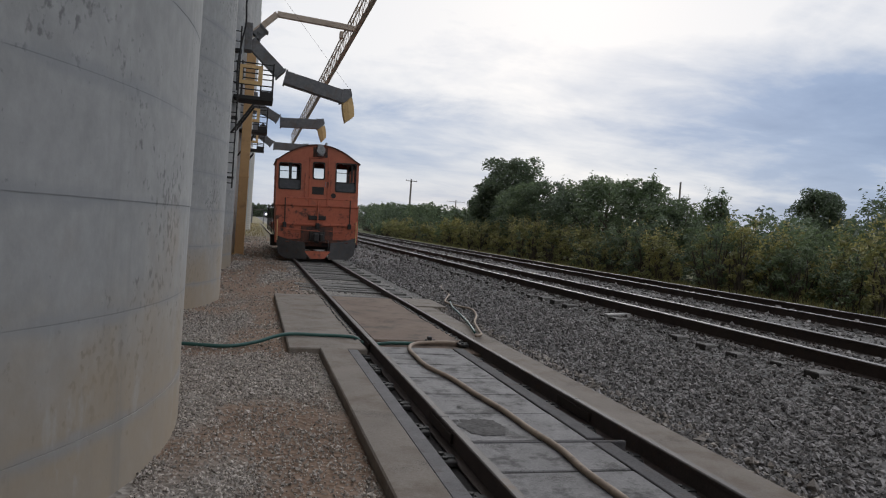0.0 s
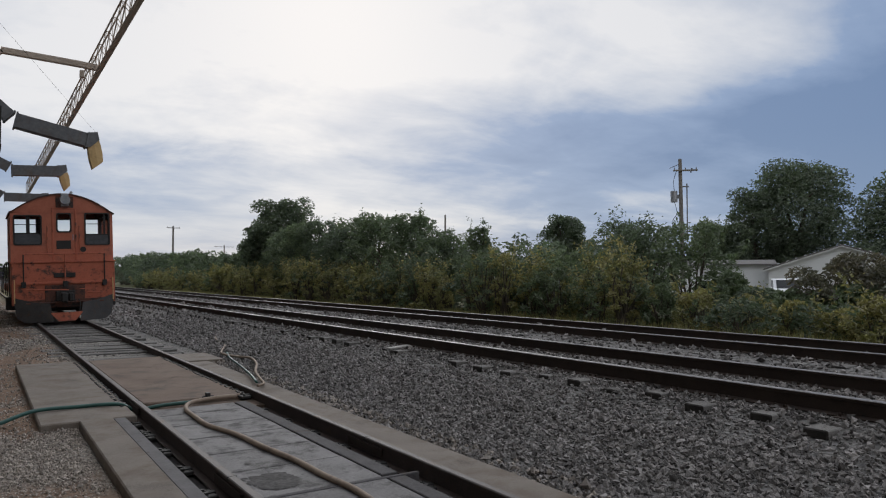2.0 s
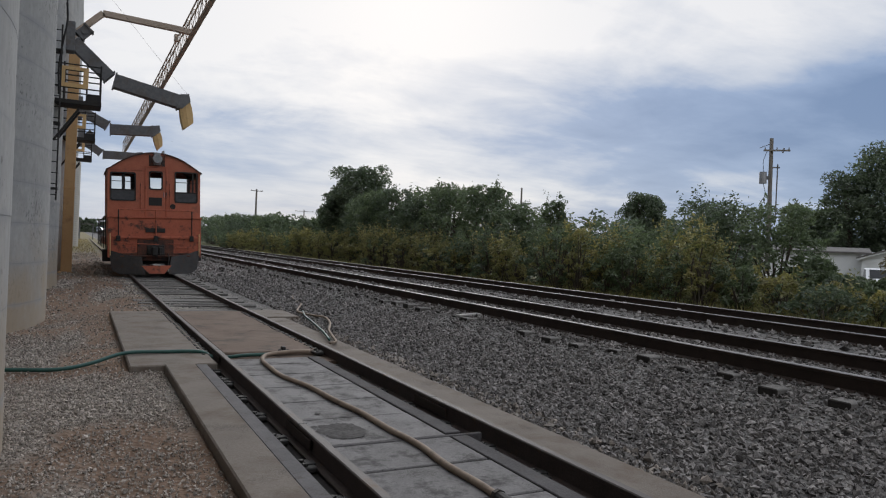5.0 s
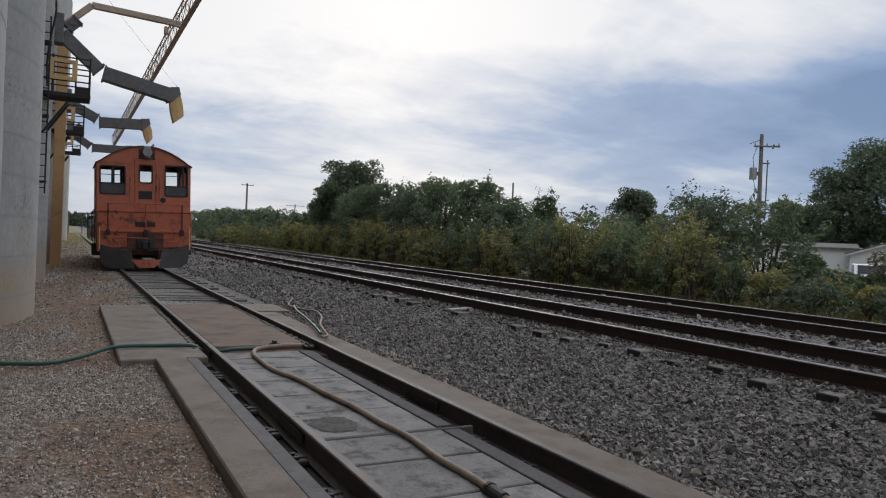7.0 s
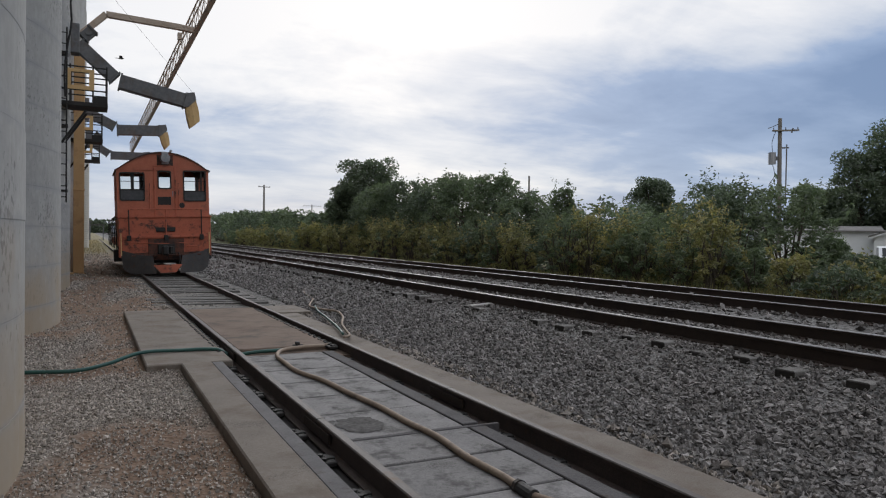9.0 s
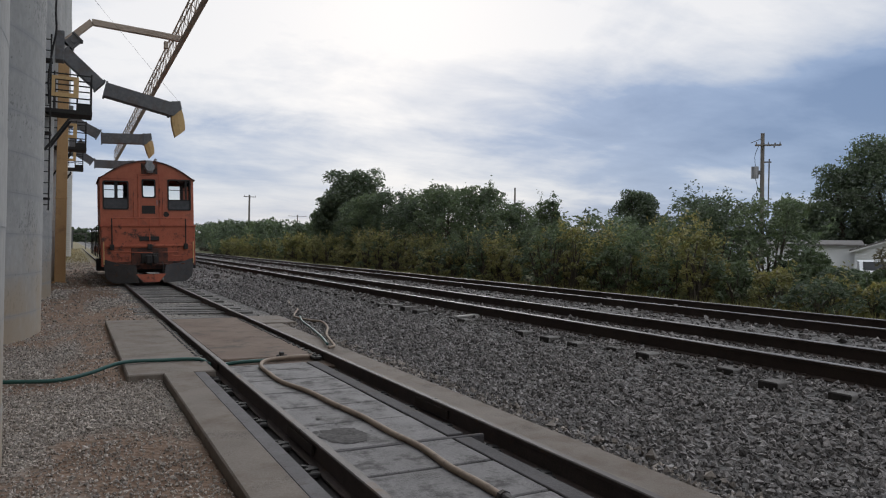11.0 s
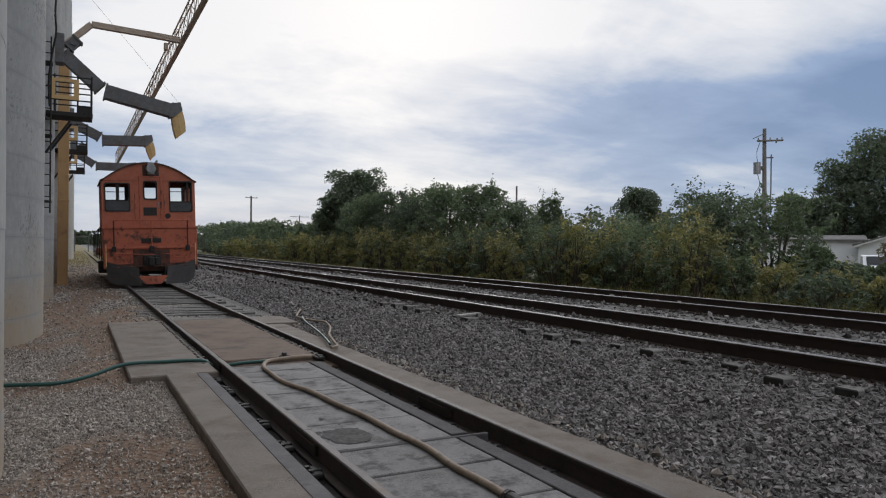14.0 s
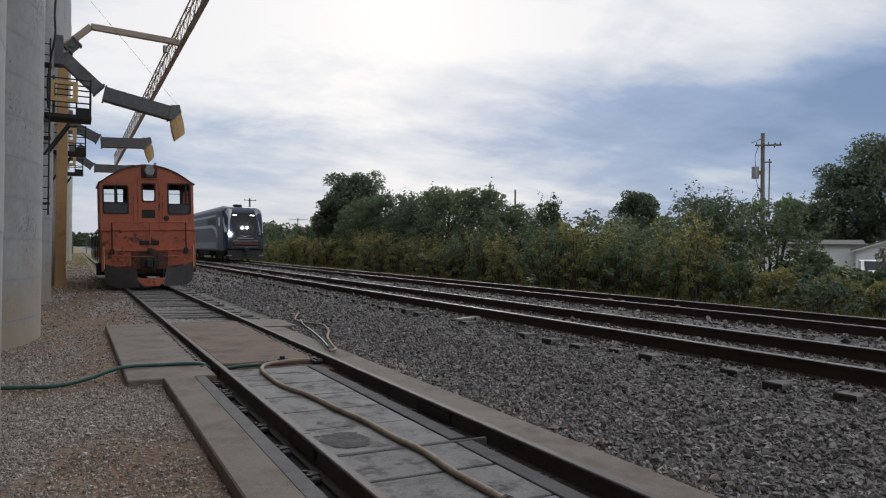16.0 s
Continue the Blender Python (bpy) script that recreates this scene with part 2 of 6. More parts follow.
M = dict(
    silo=silo_material(),
    slab=material("slab_concrete", (0.15, 0.127, 0.107), (0.22, 0.19, 0.162), 0.9, grain=60, blotch=1.5, bump=0.3, stain=(0.125, 0.095, 0.072), stain_at=(0.48, 0.7), spec=0.2, speck=(0.08, 0.068, 0.058)),
    rusty_slab=material("dusty_slab_concrete", (0.14, 0.098, 0.075), (0.195, 0.145, 0.115), 0.92, grain=60, blotch=1.4, bump=0.3, stain=(0.10, 0.08, 0.064), stain_at=(0.5, 0.66), spec=0.2, speck=(0.07, 0.045, 0.03)),
    deck=material("deck_concrete", (0.15, 0.142, 0.14), (0.25, 0.238, 0.232), 0.85, grain=50, blotch=2.4, bump=0.35, stain=(0.075, 0.07, 0.068), stain_at=(0.5, 0.64), vary=0.1, spec=0.2, speck=(0.07, 0.065, 0.06)),
    steel_plate=material("dark_steel_plate", (0.065, 0.061, 0.062), (0.115, 0.108, 0.108), 0.9, 0.0, grain=40, blotch=3, bump=0.5, stain=(0.075, 0.055, 0.042), spec=0.15),
    edge_steel=material("worn_edge_plate", (0.10, 0.094, 0.095), (0.155, 0.146, 0.147), 0.85, 0.0, grain=80, blotch=4, bump=0.2, stain=(0.075, 0.06, 0.05), spec=0.15),
    siding_rail=material("brown_siding_rail", (0.05, 0.036, 0.032), (0.09, 0.065, 0.056), 0.8, 0.1, grain=60, blotch=4, bump=0.3, stain=(0.10, 0.06, 0.035), stain_at=(0.58, 0.7)),
    straw=leaf_material("dry_straw", (0.22, 0.17, 0.07), (0.36, 0.29, 0.13), 0.5),
    # near-black base colour for the pit floors beside the siding rails
    pit_dark=material("near_black_pit", (0.022, 0.02, 0.019), (0.045, 0.04, 0.037), 0.8, grain=40, blotch=5, bump=0.2, spec=0.25),
    oil=material("soaked_oil_stain", (0.045, 0.042, 0.04), (0.13, 0.122, 0.118), 0.9, grain=26, blotch=7, bump=0.2, spec=0.1),
    soot=material("sooty_orange_paint", (0.06, 0.028, 0.02), (0.15, 0.05, 0.03), 0.75, grain=16, blotch=3, bump=0.2, stain=(0.03, 0.022, 0.02), stain_at=(0.48, 0.6)),
    rail_side=material("rusty_rail_steel", (0.035, 0.024, 0.02), (0.06, 0.04, 0.03), 0.85, 0.2, grain=70, blotch=4, bump=0.3, stain=(0.03, 0.025, 0.022)),
    rail_top=material("worn_rail_head", (0.17, 0.16, 0.16), (0.28, 0.265, 0.26), 0.5, 0.7, grain=40, blotch=2, bump=0.05, stain=(0.10, 0.075, 0.06)),
    dull_top=material("dull_rail_head", (0.06, 0.05, 0.046), (0.115, 0.10, 0.094), 0.68, 0.25, grain=40, blotch=2, bump=0.1, stain=(0.10, 0.06, 0.035)),
    tie_end=material("dark_tie_end", (0.03, 0.027, 0.025), (0.06, 0.055, 0.05), 0.95, grain=40, blotch=6, bump=0.4, spec=0.15),
    tie=material("weathered_tie_wood", (0.085, 0.08, 0.074), (0.20, 0.19, 0.18), 0.95, grain=25, blotch=3, bump=0.5, aniso=(1, 8, 4), vary=0.25, spec=0.2),
    ballast=material("ballast_stone", (0.096, 0.088, 0.084), (0.255, 0.239, 0.227), 0.95, grain=60, blotch=8, bump=0.4, vary=0.62, spec=0.2),
    gravel=material("limestone_gravel", (0.178, 0.153, 0.132), (0.345, 0.308, 0.27), 0.95, grain=60, blotch=8, bump=0.4, vary=0.5, spec=0.2),
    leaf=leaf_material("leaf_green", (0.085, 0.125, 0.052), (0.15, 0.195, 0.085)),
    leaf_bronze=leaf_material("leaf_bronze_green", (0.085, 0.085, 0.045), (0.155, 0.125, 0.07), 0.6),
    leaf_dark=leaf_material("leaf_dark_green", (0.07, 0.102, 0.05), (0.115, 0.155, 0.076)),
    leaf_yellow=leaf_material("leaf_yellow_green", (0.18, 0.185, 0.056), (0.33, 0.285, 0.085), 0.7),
    bark=material("bark", (0.05, 0.04, 0.03), (0.11, 0.09, 0.07), 0.95, grain=20, blotch=3, bump=0.6, aniso=(3, 3, 0.6)),
    pale_wood=material("bleached_board", (0.27, 0.26, 0.245), (0.42, 0.40, 0.375), 0.9, grain=30, blotch=3, bump=0.3, aniso=(1, 8, 4)),
    pole_wood=material("weathered_pole_wood", (0.13, 0.115, 0.10), (0.22, 0.20, 0.18), 0.9, grain=25, blotch=2, bump=0.3, aniso=(4, 4, 0.4)),
    orange=material("faded_orange_paint", (0.38, 0.10, 0.052), (0.48, 0.148, 0.08), 0.55, grain=25, blotch=1.6, bump=0.06, stain=(0.20, 0.075, 0.05), stain_at=(0.55, 0.72)),
    orange_worn=material("worn_orange_paint", (0.36, 0.088, 0.045), (0.48, 0.13, 0.068), 0.65, grain=18, blotch=1.9, bump=0.1, stain=(0.06, 0.032, 0.025), stain_at=(0.52, 0.63)),
    black=material("black_steel", (0.018, 0.017, 0.017), (0.035, 0.032, 0.03), 0.7, 0.2, grain=40, blotch=3, bump=0.2, stain=(0.05, 0.035, 0.025)),
    plow=material("scuffed_plow_steel", (0.04, 0.038, 0.038), (0.075, 0.07, 0.068), 0.7, 0.3, grain=30, blotch=3, bump=0.2, stain=(0.08, 0.05, 0.035)),
    chute=material("weathered_grey_chute_steel", (0.10, 0.103, 0.11), (0.17, 0.17, 0.175), 0.65, 0.0, grain=12, blotch=1.5, bump=0.15, stain=(0.12, 0.095, 0.075), stain_at=(0.5, 0.7)),
    yellow=material("faded_yellow_paint", (0.58, 0.38, 0.16), (0.68, 0.47, 0.23), 0.65, grain=25, blotch=2, bump=0.1, stain=(0.40, 0.25, 0.12)),
    tan=material("tan_painted_steel", (0.42, 0.335, 0.265), (0.52, 0.425, 0.345), 0.7, grain=25, blotch=1.4, bump=0.12, stain=(0.34, 0.25, 0.18)),
    column=material("orange_tan_paint", (0.46, 0.27, 0.115), (0.54, 0.34, 0.165), 0.7, grain=25, blotch=1.4, bump=0.12, stain=(0.34, 0.2, 0.1)),
    galv=material("galvanised_steel", (0.25, 0.25, 0.26), (0.36, 0.36, 0.37), 0.5, 0.7, grain=30, blotch=3, bump=0.1),
    rubber=material("green_rubber_hose", (0.012, 0.06, 0.05), (0.022, 0.085, 0.07), 0.55, grain=40, blotch=3, bump=0.1),
    tan_hose=material("dirty_tan_hose", (0.20, 0.145, 0.105), (0.30, 0.23, 0.17), 0.8, grain=60, blotch=4, bump=0.2, stain=(0.12, 0.09, 0.07)),
    white=material("white_siding", (0.66, 0.67, 0.68), (0.74, 0.75, 0.76), 0.7, grain=20, blotch=1, bump=0.1),
    cream=material("cream_painted_steel", (0.42, 0.39, 0.33), (0.52, 0.48, 0.41), 0.7, grain=14, blotch=0.8, bump=0.1, stain=(0.40, 0.33, 0.24)),
    shingle=material("grey_roof_shingle", (0.10, 0.095, 0.09), (0.17, 0.16, 0.155), 0.95, grain=12, blotch=1, bump=0.3),
    glass=glass("cab_glass"),
    dark_glass=material("dark_glass", (0.012, 0.014, 0.016), (0.02, 0.022, 0.024), 0.12, spec=0.2, grain=4, blotch=1, bump=0.0),
    sash=material("grimy_lower_pane", (0.03, 0.032, 0.036), (0.07, 0.072, 0.08), 0.35, spec=0.4, grain=8, blotch=2.5, bump=0.02),
    train_blue=material("navy_train_paint", (0.016, 0.024, 0.055), (0.026, 0.036, 0.075), 0.4, grain=10, blotch=1, bump=0.02, spec=0.3),
    train_grey=material("silver_train_paint", (0.22, 0.235, 0.27), (0.28, 0.30, 0.33), 0.4, 0.1, grain=10, blotch=1, bump=0.02),
    train_silver=material("bright_silver_paint", (0.40, 0.42, 0.46), (0.48, 0.50, 0.54), 0.35, 0.2, grain=10, blotch=1, bump=0.02),
    train_side=material("grey_blue_train_paint", (0.10, 0.115, 0.15), (0.145, 0.16, 0.20), 0.45, 0.1, grain=10, blotch=1, bump=0.02),
    train_red=material("red_bumper_paint", (0.09, 0.02, 0.02), (0.13, 0.03, 0.028), 0.6, grain=10, blotch=2, bump=0.05),
    lamp=glow("headlight_glow", (1.0, 0.98, 0.93), 180.0),
    marker=glow("marker_glow", (1.0, 0.99, 0.96), 5.0),
)


# ---- building helpers ----
def part(name, bm, mat, parent=None, label="", smooth=False):
    me = bpy.data.meshes.new(name)
    bm.normal_update()
    bm.to_mesh(me)
    bm.free()
    if smooth:
        me.polygons.foreach_set("use_smooth", [True] * len(me.polygons))
    me.materials.append(mat)
    ob = new(name, me)
    ob.parent = parent
    if label:
        tagged(ob, label)
    return ob


def empty(name, m, label, category, group="", kind=""):
    ob = new(name)
    ob.empty_display_size = 0.2
    ob.matrix_world = m
    return tagged(ob, label, category, group, kind)


def box(bm, x0, x1, y0, y1, z0, z1, bevel=0.0, m=None):
    r = bmesh.ops.create_cube(bm, size=1, matrix=Matrix.Translation(((x0 + x1) / 2, (y0 + y1) / 2, (z0 + z1) / 2)) @ Matrix.Diagonal((x1 - x0, y1 - y0, z1 - z0, 1)))
    vs = r["verts"]
    if bevel:
        es = list({e for v in vs for e in v.link_edges})
        out = bmesh.ops.bevel(bm, geom=es, offset=bevel, segments=1, affect="EDGES", profile=0.5)
        vs = list({v for f in out["faces"] for v in f.verts} | {v for v in vs if v.is_valid})
    if m is not None:
        bmesh.ops.transform(bm, matrix=m, verts=[v for v in vs if v.is_valid])
    return bm


def rod(bm, a, b, r, r2=None, n=8):
    a, b = Vector(a), Vector(b)
    d = b - a
    q = d.to_track_quat("Z", "Y").to_matrix().to_4x4()
    bmesh.ops.create_cone(bm, cap_ends=True, segments=n, radius1=r, radius2=r if r2 is None else r2, depth=d.length, matrix=Matrix.Translation((a + b) / 2) @ q)
    return bm


def bar(bm, a, b, w, d, up=(0, 0, 1)):
    """A rectangular bar from a to b: w across, d along up."""
    a, b = Vector(a), Vector(b)
    y = (b - a).normalized()
    x = y.cross(Vector(up)).normalized()
    z = x.cross(y)
    m = Matrix((x, y, z)).transposed().to_4x4()
    m.translation = (a + b) / 2
    bmesh.ops.create_cube(bm, size=1, matrix=m @ Matrix.Diagonal((w, (b - a).length, d, 1)))
    return bm


def loft(bm, rings, close=True, caps=True):
    """Joins rings of points into a skin."""
    vs = [[bm.verts.new(p) for p in ring] for ring in rings]
    n = len(vs[0])
    for a, b in zip(vs, vs[1:]):
        for i in range(n if close else n - 1):
            j = (i + 1) % n
            bm.faces.new((a[i], a[j], b[j], b[i]))
    if caps:
        bm.faces.new(vs[0][::-1])
        bm.faces.new(vs[-1])
    bmesh.ops.recalc_face_normals(bm, faces=bm.faces[:])
    return bm


def tube(bm, pts, r, n=8, sub=6):
    """A round hose along a smooth line through pts."""
    P = [Vector(p) for p in pts]
    line = []
    for i in range(len(P) - 1):
        p0, p1, p2, p3 = P[max(i - 1, 0)], P[i], P[i + 1], P[min(i + 2, len(P) - 1)]
        for k in range(sub):
            u = k / sub
            line.append(0.5 * ((2 * p1) + (p2 - p0) * u + (2 * p0 - 5 * p1 + 4 * p2 - p3) * u * u + (3 * p1 - p0 - 3 * p2 + p3) * u ** 3))
    line.append(P[-1])
    rings = []
    for i, p in enumerate(line):
        d = (line[min(i + 1, len(line) - 1)] - line[max(i - 1, 0)]).normalized()
        x = d.cross(Vector((0, 0, 1)))
        x = x.normalized() if x.length > 1e-4 else Vector((1, 0, 0))
        y = x.cross(d)
        rings.append([p + (x * math.cos(2 * math.pi * k / n) + y * math.sin(2 * math.pi * k / n)) * r for k in range(n)])
    return loft(bm, rings)


def raw_mesh(name, verts, faces, mat, smooth=False):
    """A mesh straight from arrays: verts (n, 3), faces (m, k)."""
    me = bpy.data.meshes.new(name)
    k = faces.shape[1]
    me.vertices.add(len(verts))
    me.vertices.foreach_set("co", np.asarray(verts, dtype=np.float32).ravel())
    me.loops.add(faces.size)
    me.loops.foreach_set("vertex_index", faces.astype(np.int32).ravel())
    me.polygons.add(len(faces))
    me.polygons.foreach_set("loop_start", np.arange(0, faces.size, k, dtype=np.int32))
    me.polygons.foreach_set("loop_total", np.full(len(faces), k, dtype=np.int32))
    me.polygons.foreach_set("use_smooth", [smooth] * len(faces))
    me.update(calc_edges=True)
    me.validate()
    me.materials.append(mat)
    return me


# ---- ground ----
MAIN_Z = 0.42      # rail tops of the main line above the siding's
TRACKS = (5.10, 9.15)


def ground_z(x, y):
    """Height of the ground sheet: yard level by the silos, the main line's bed, then the verge."""
    pts = ((-400, -0.2), (-3.5, -0.17), (-1.9, -0.15), (-1.4, -0.13), (1.5, -0.17), (2.4, -0.08), (3.4, 0.06), (3.72, 0.115), (3.97, 0.185), (4.12, 0.225), (6.1, 0.225), (6.6, 0.18), (7.5, 0.17), (8.1, 0.225), (10.2, 0.225), (11.8, 0.08), (14.5, -0.35), (20, -0.3), (900, -0.3))
    for (xa, za), (xb, zb) in zip(pts, pts[1:]):
        if x <= xb:
            u = max(0.0, (x - xa) / (xb - xa))
            return za + (zb - za) * u
    return -0.3


def dirt_at(x, y):
    """How bare the yard's gravel is: 1 where brown dirt shows."""
    if x > -0.9 or y > 60:
        return 0.0
    d = 0.5 + 0.9 * noise.noise((x * 0.9 + 3.1, y * 0.45, 7.0)) + 0.5 * noise.noise((x * 2.3, y * 1.6, 2.0))
    d += 0.3 * math.exp(-((x + 2.15) / 0.3) ** 2) + (0.35 if y > 13 else 0.12 if y > 8.8 else 0.0)
    return max(0.0, min(1.0, (d - 0.5) / 0.35))


def build_ground():
    xs = [-2500, -600, -150, -60, -20, -8] + [-5 + 0.25 * i for i in range(84)] + [16.5, 18, 20, 24, 30, 40, 60, 100, 200, 600, 2500]
    ys = [-2500, -500, -100, -40, -15] + [-6 + 0.4 * i for i in range(120)] + [43, 46, 50, 56, 64, 75, 90, 120, 160, 220, 300, 420, 600, 900, 2500]
    bm = bmesh.new()
    grid = []
    for y in ys:
        row = []
        for x in xs:
            z = ground_z(x, y)
            if -4 < x < 16 and -6 < y < 42:
                z += 0.018 * noise.noise((x * 2.1, y * 2.1, 0)) + 0.012 * noise.noise((x * 5, y * 5, 3))
            if -1.3 < x < 1.2 and y < 15.3:
                z = min(z, -0.26)
            row.append(bm.verts.new((x, y, z)))
        grid.append(row)
    for a, b in zip(grid, grid[1:]):
        for i in range(len(xs) - 1):
            bm.faces.new((a[i], a[i + 1], b[i + 1], b[i]))
    dirt_layer = bm.loops.layers.float_color.new("dirt")
    for f in bm.faces:
        for lp in f.loops:
            d = dirt_at(lp.vert.co.x, lp.vert.co.y)
            lp[dirt_layer] = (d, d, d, 1)
    m = bpy.data.materials.new("gravel_ground")
    m.use_nodes = True
    nt = m.node_tree
    N, L = nt.nodes.new, nt.links.new
    b = nt.nodes["Principled BSDF"]
    b.inputs["Roughness"].default_value, b.inputs["Specular IOR Level"].default_value = 0.95, 0.2
    co = N("ShaderNodeTexCoord")
    sp = N("ShaderNodeSeparateXYZ")
    L(co.outputs["Object"], sp.inputs[0])
    vo = N("ShaderNodeTexVoronoi")
    vo.inputs["Scale"].default_value = 20
    L(co.outputs["Object"], vo.inputs["Vector"])
    big = N("ShaderNodeTexNoise")
    big.inputs["Scale"].default_value, big.inputs["Detail"].default_value, big.inputs["Roughness"].default_value = 0.9, 7, 0.65
    L(co.outputs["Object"], big.inputs["Vector"])

    def mix(fac, a, c, mode="MIX"):
        n = N("ShaderNodeMix")
        n.data_type, n.blend_type = "RGBA", mode
        for s, v in ((n.inputs[0], fac), (n.inputs[6], a), (n.inputs[7], c)):
            if isinstance(v, bpy.types.NodeSocket):
                L(v, s)
            else:
                s.default_value = v
        return n.outputs[2]

    def ramp(f, *stops):
        n = N("ShaderNodeValToRGB")
        while len(n.color_ramp.elements) < len(stops):
            n.color_ramp.elements.new(0.5)
        for e, (p, c) in zip(n.color_ramp.elements, stops):
            e.position, e.color = p, (*c, 1)
        L(f, n.inputs[0])
        return n.outputs[0]

    def span(v, a, c):
        n = N("ShaderNodeMapRange")
        n.inputs[1].default_value, n.inputs[2].default_value = a, c
        L(v, n.inputs[0])
        return n.outputs[0]

    wob = N("ShaderNodeMath")
    wob.operation = "MULTIPLY_ADD"
    wob.inputs[1].default_value = 1.6
    L(big.outputs[0], wob.inputs[0])
    L(sp.outputs[0], wob.inputs[2])
    stone_l = ramp(vo.outputs["Color"], (0.1, (0.13, 0.115, 0.10)), (0.9, (0.30, 0.275, 0.245)))
    dirt = ramp(big.outputs[0], (0.3, (0.135, 0.082, 0.054)), (0.7, (0.225, 0.145, 0.097)))
    earth = N("ShaderNodeMath")
    earth.operation = "MULTIPLY"
    att = N("ShaderNodeAttribute")
    att.attribute_name = "dirt"
    L(att.outputs["Fac"], earth.inputs[0])
    earth.inputs[1].default_value = 0.9
    left = mix(earth.outputs[0], stone_l, dirt)
    right = ramp(vo.outputs["Color"], (0.1, (0.07, 0.067, 0.064)), (0.9, (0.21, 0.20, 0.19)))
    grass = ramp(big.outputs[0], (0.3, (0.035, 0.042, 0.016)), (0.7, (0.11, 0.10, 0.045)))
    col = mix(span(wob.outputs[0], 1.6, 2.4), left, right)
    col = mix(span(wob.outputs[0], 12.6, 14.0), col, grass)
    far = mix(span(sp.outputs[1], 45, 75), left, ramp(big.outputs[0], (0.3, (0.15, 0.125, 0.07)), (0.7, (0.22, 0.19, 0.11))))
    col = mix(span(wob.outputs[0], 1.2, 1.6), far, col)
    L(col, b.inputs["Base Color"])
    bp = N("ShaderNodeBump")
    bp.inputs["Strength"].default_value, bp.inputs["Distance"].default_value = 0.8, 0.03
    L(vo.outputs["Distance"], bp.inputs["Height"])
    L(bp.outputs[0], b.inputs["Normal"])
    ob = part("ground", bm, m)
    tagged(ob, "grey gravel yard with brown dirt, ballast bed and grassy verge", "ground", kind="structure")


build_ground()


# ---- rails and ties ----
def rail_mesh(bm, x, y0, y1, top, h=0.185):
    """A flat-bottomed rail along y, head, web and foot."""
    prof = [(-0.07, -h), (0.07, -h), (0.07, -h + 0.012), (0.012, -h + 0.03), (0.01, -0.045), (0.034, -0.032), (0.036, -0.008), (0.028, 0.0), (-0.028, 0.0), (-0.036, -0.008), (-0.034, -0.032), (-0.01, -0.045), (-0.012, -h + 0.03), (-0.07, -h + 0.012)]
    loft(bm, [[(x + a, y, top + c) for a, c in prof] for y in (y0, y1)])


def rail(name, x, y0, y1, top, parent, head, label="", side="rail_side"):
    bm = bmesh.new()
    rail_mesh(bm, x, y0, y1, top)
    ob = part(name, bm, M[side], parent, label)
    ob.data.materials.append(head)
    for p in ob.data.polygons:
        if p.normal.z > 0.3 and p.center.z > top - 0.02:
            p.material_index = 1
    return ob


for k, cx in enumerate(TRACKS):
    tr = empty("railway_track", pose(cx, 0, 0), "main line track with dark rusty rails on wooden ties in ballast", "railway track", "main line tracks", "structure")
    for sx in (-0.755, 0.755):
        rail("rail", sx, -60, 900, MAIN_Z, tr, M["rail_top"], "brown rail with a bright worn head")
siding = empty("railway_track", pose(0, 0, 0), "siding track with rusty rails through a concrete scale deck", "railway track", kind="structure")
for sx in (-0.755, 0.755):
    rail("rail", sx, -20, 160, 0.0, siding, M["dull_top"], side="siding_rail")


# ---- silos ----
SILO_X, SILO_R, SILO_Y0, SILO_STEP = -7.3, 4.31, 5.8, 9.0


def lift_mesh(z0, z1, n=96):
    """One formwork lift of a silo wall: a closed ring course with a shallow groove at its foot."""
    bm = bmesh.new()

    def ring(r, z):
        return [(r * math.cos(2 * math.pi * j / n), r * math.sin(2 * math.pi * j / n), z) for j in range(n)]

    loft(bm, [ring(SILO_R, z0 + 0.006), ring(SILO_R, z1)], caps=False)
    loft(bm, [ring(SILO_R, z1), ring(SILO_R - 0.3, z1 - 0.001)], caps=False)
    loft(bm, [ring(SILO_R - 0.3, z0), ring(SILO_R - 0.002, z0), ring(SILO_R, z0 + 0.006)], caps=False)
    me = bpy.data.meshes.new("wall_lift")
    bm.to_mesh(me)
    bm.free()
    me.polygons.foreach_set("use_smooth", [abs(p.normal.z) < 0.1 for p in me.polygons])
    me.materials.append(M["silo"])
    return me


def build_silos():
    LIFT = 0.655
    low, top = lift_mesh(0.0, LIFT), lift_mesh(0.0, 9.0)
    foot = lift_mesh(0.0, 0.7)
    for k in range(-2, 12):
        silo = empty("silo", pose(SILO_X + (0.11 if k == 0 else 0.05 if k == 1 else 0), SILO_Y0 + SILO_STEP * k, 0, 0, 0, 37 * k), "tall round grey concrete grain silo with formwork lines and stains", "silo", "row of silos")
        rows = [(foot, -0.43)] + [(low, 0.27 + LIFT * j) for j in range(18)] + [(top, 0.27 + LIFT * 18), (top, 9.27 + LIFT * 18)]
        for j, (me, z) in enumerate(rows):
            ob = new("wall_lift", me)
            ob.parent = silo
            g = 1 + random.uniform(-0.0008, 0.0008)
            ob.matrix_basis = pose(0, 0, z) @ Matrix.Diagonal((g, g, 1, 1))
        part("roof", rod(bmesh.new(), (0, 0, 30.0), (0, 0, 30.3), SILO_R, n=64), M["silo"], silo)


build_silos()


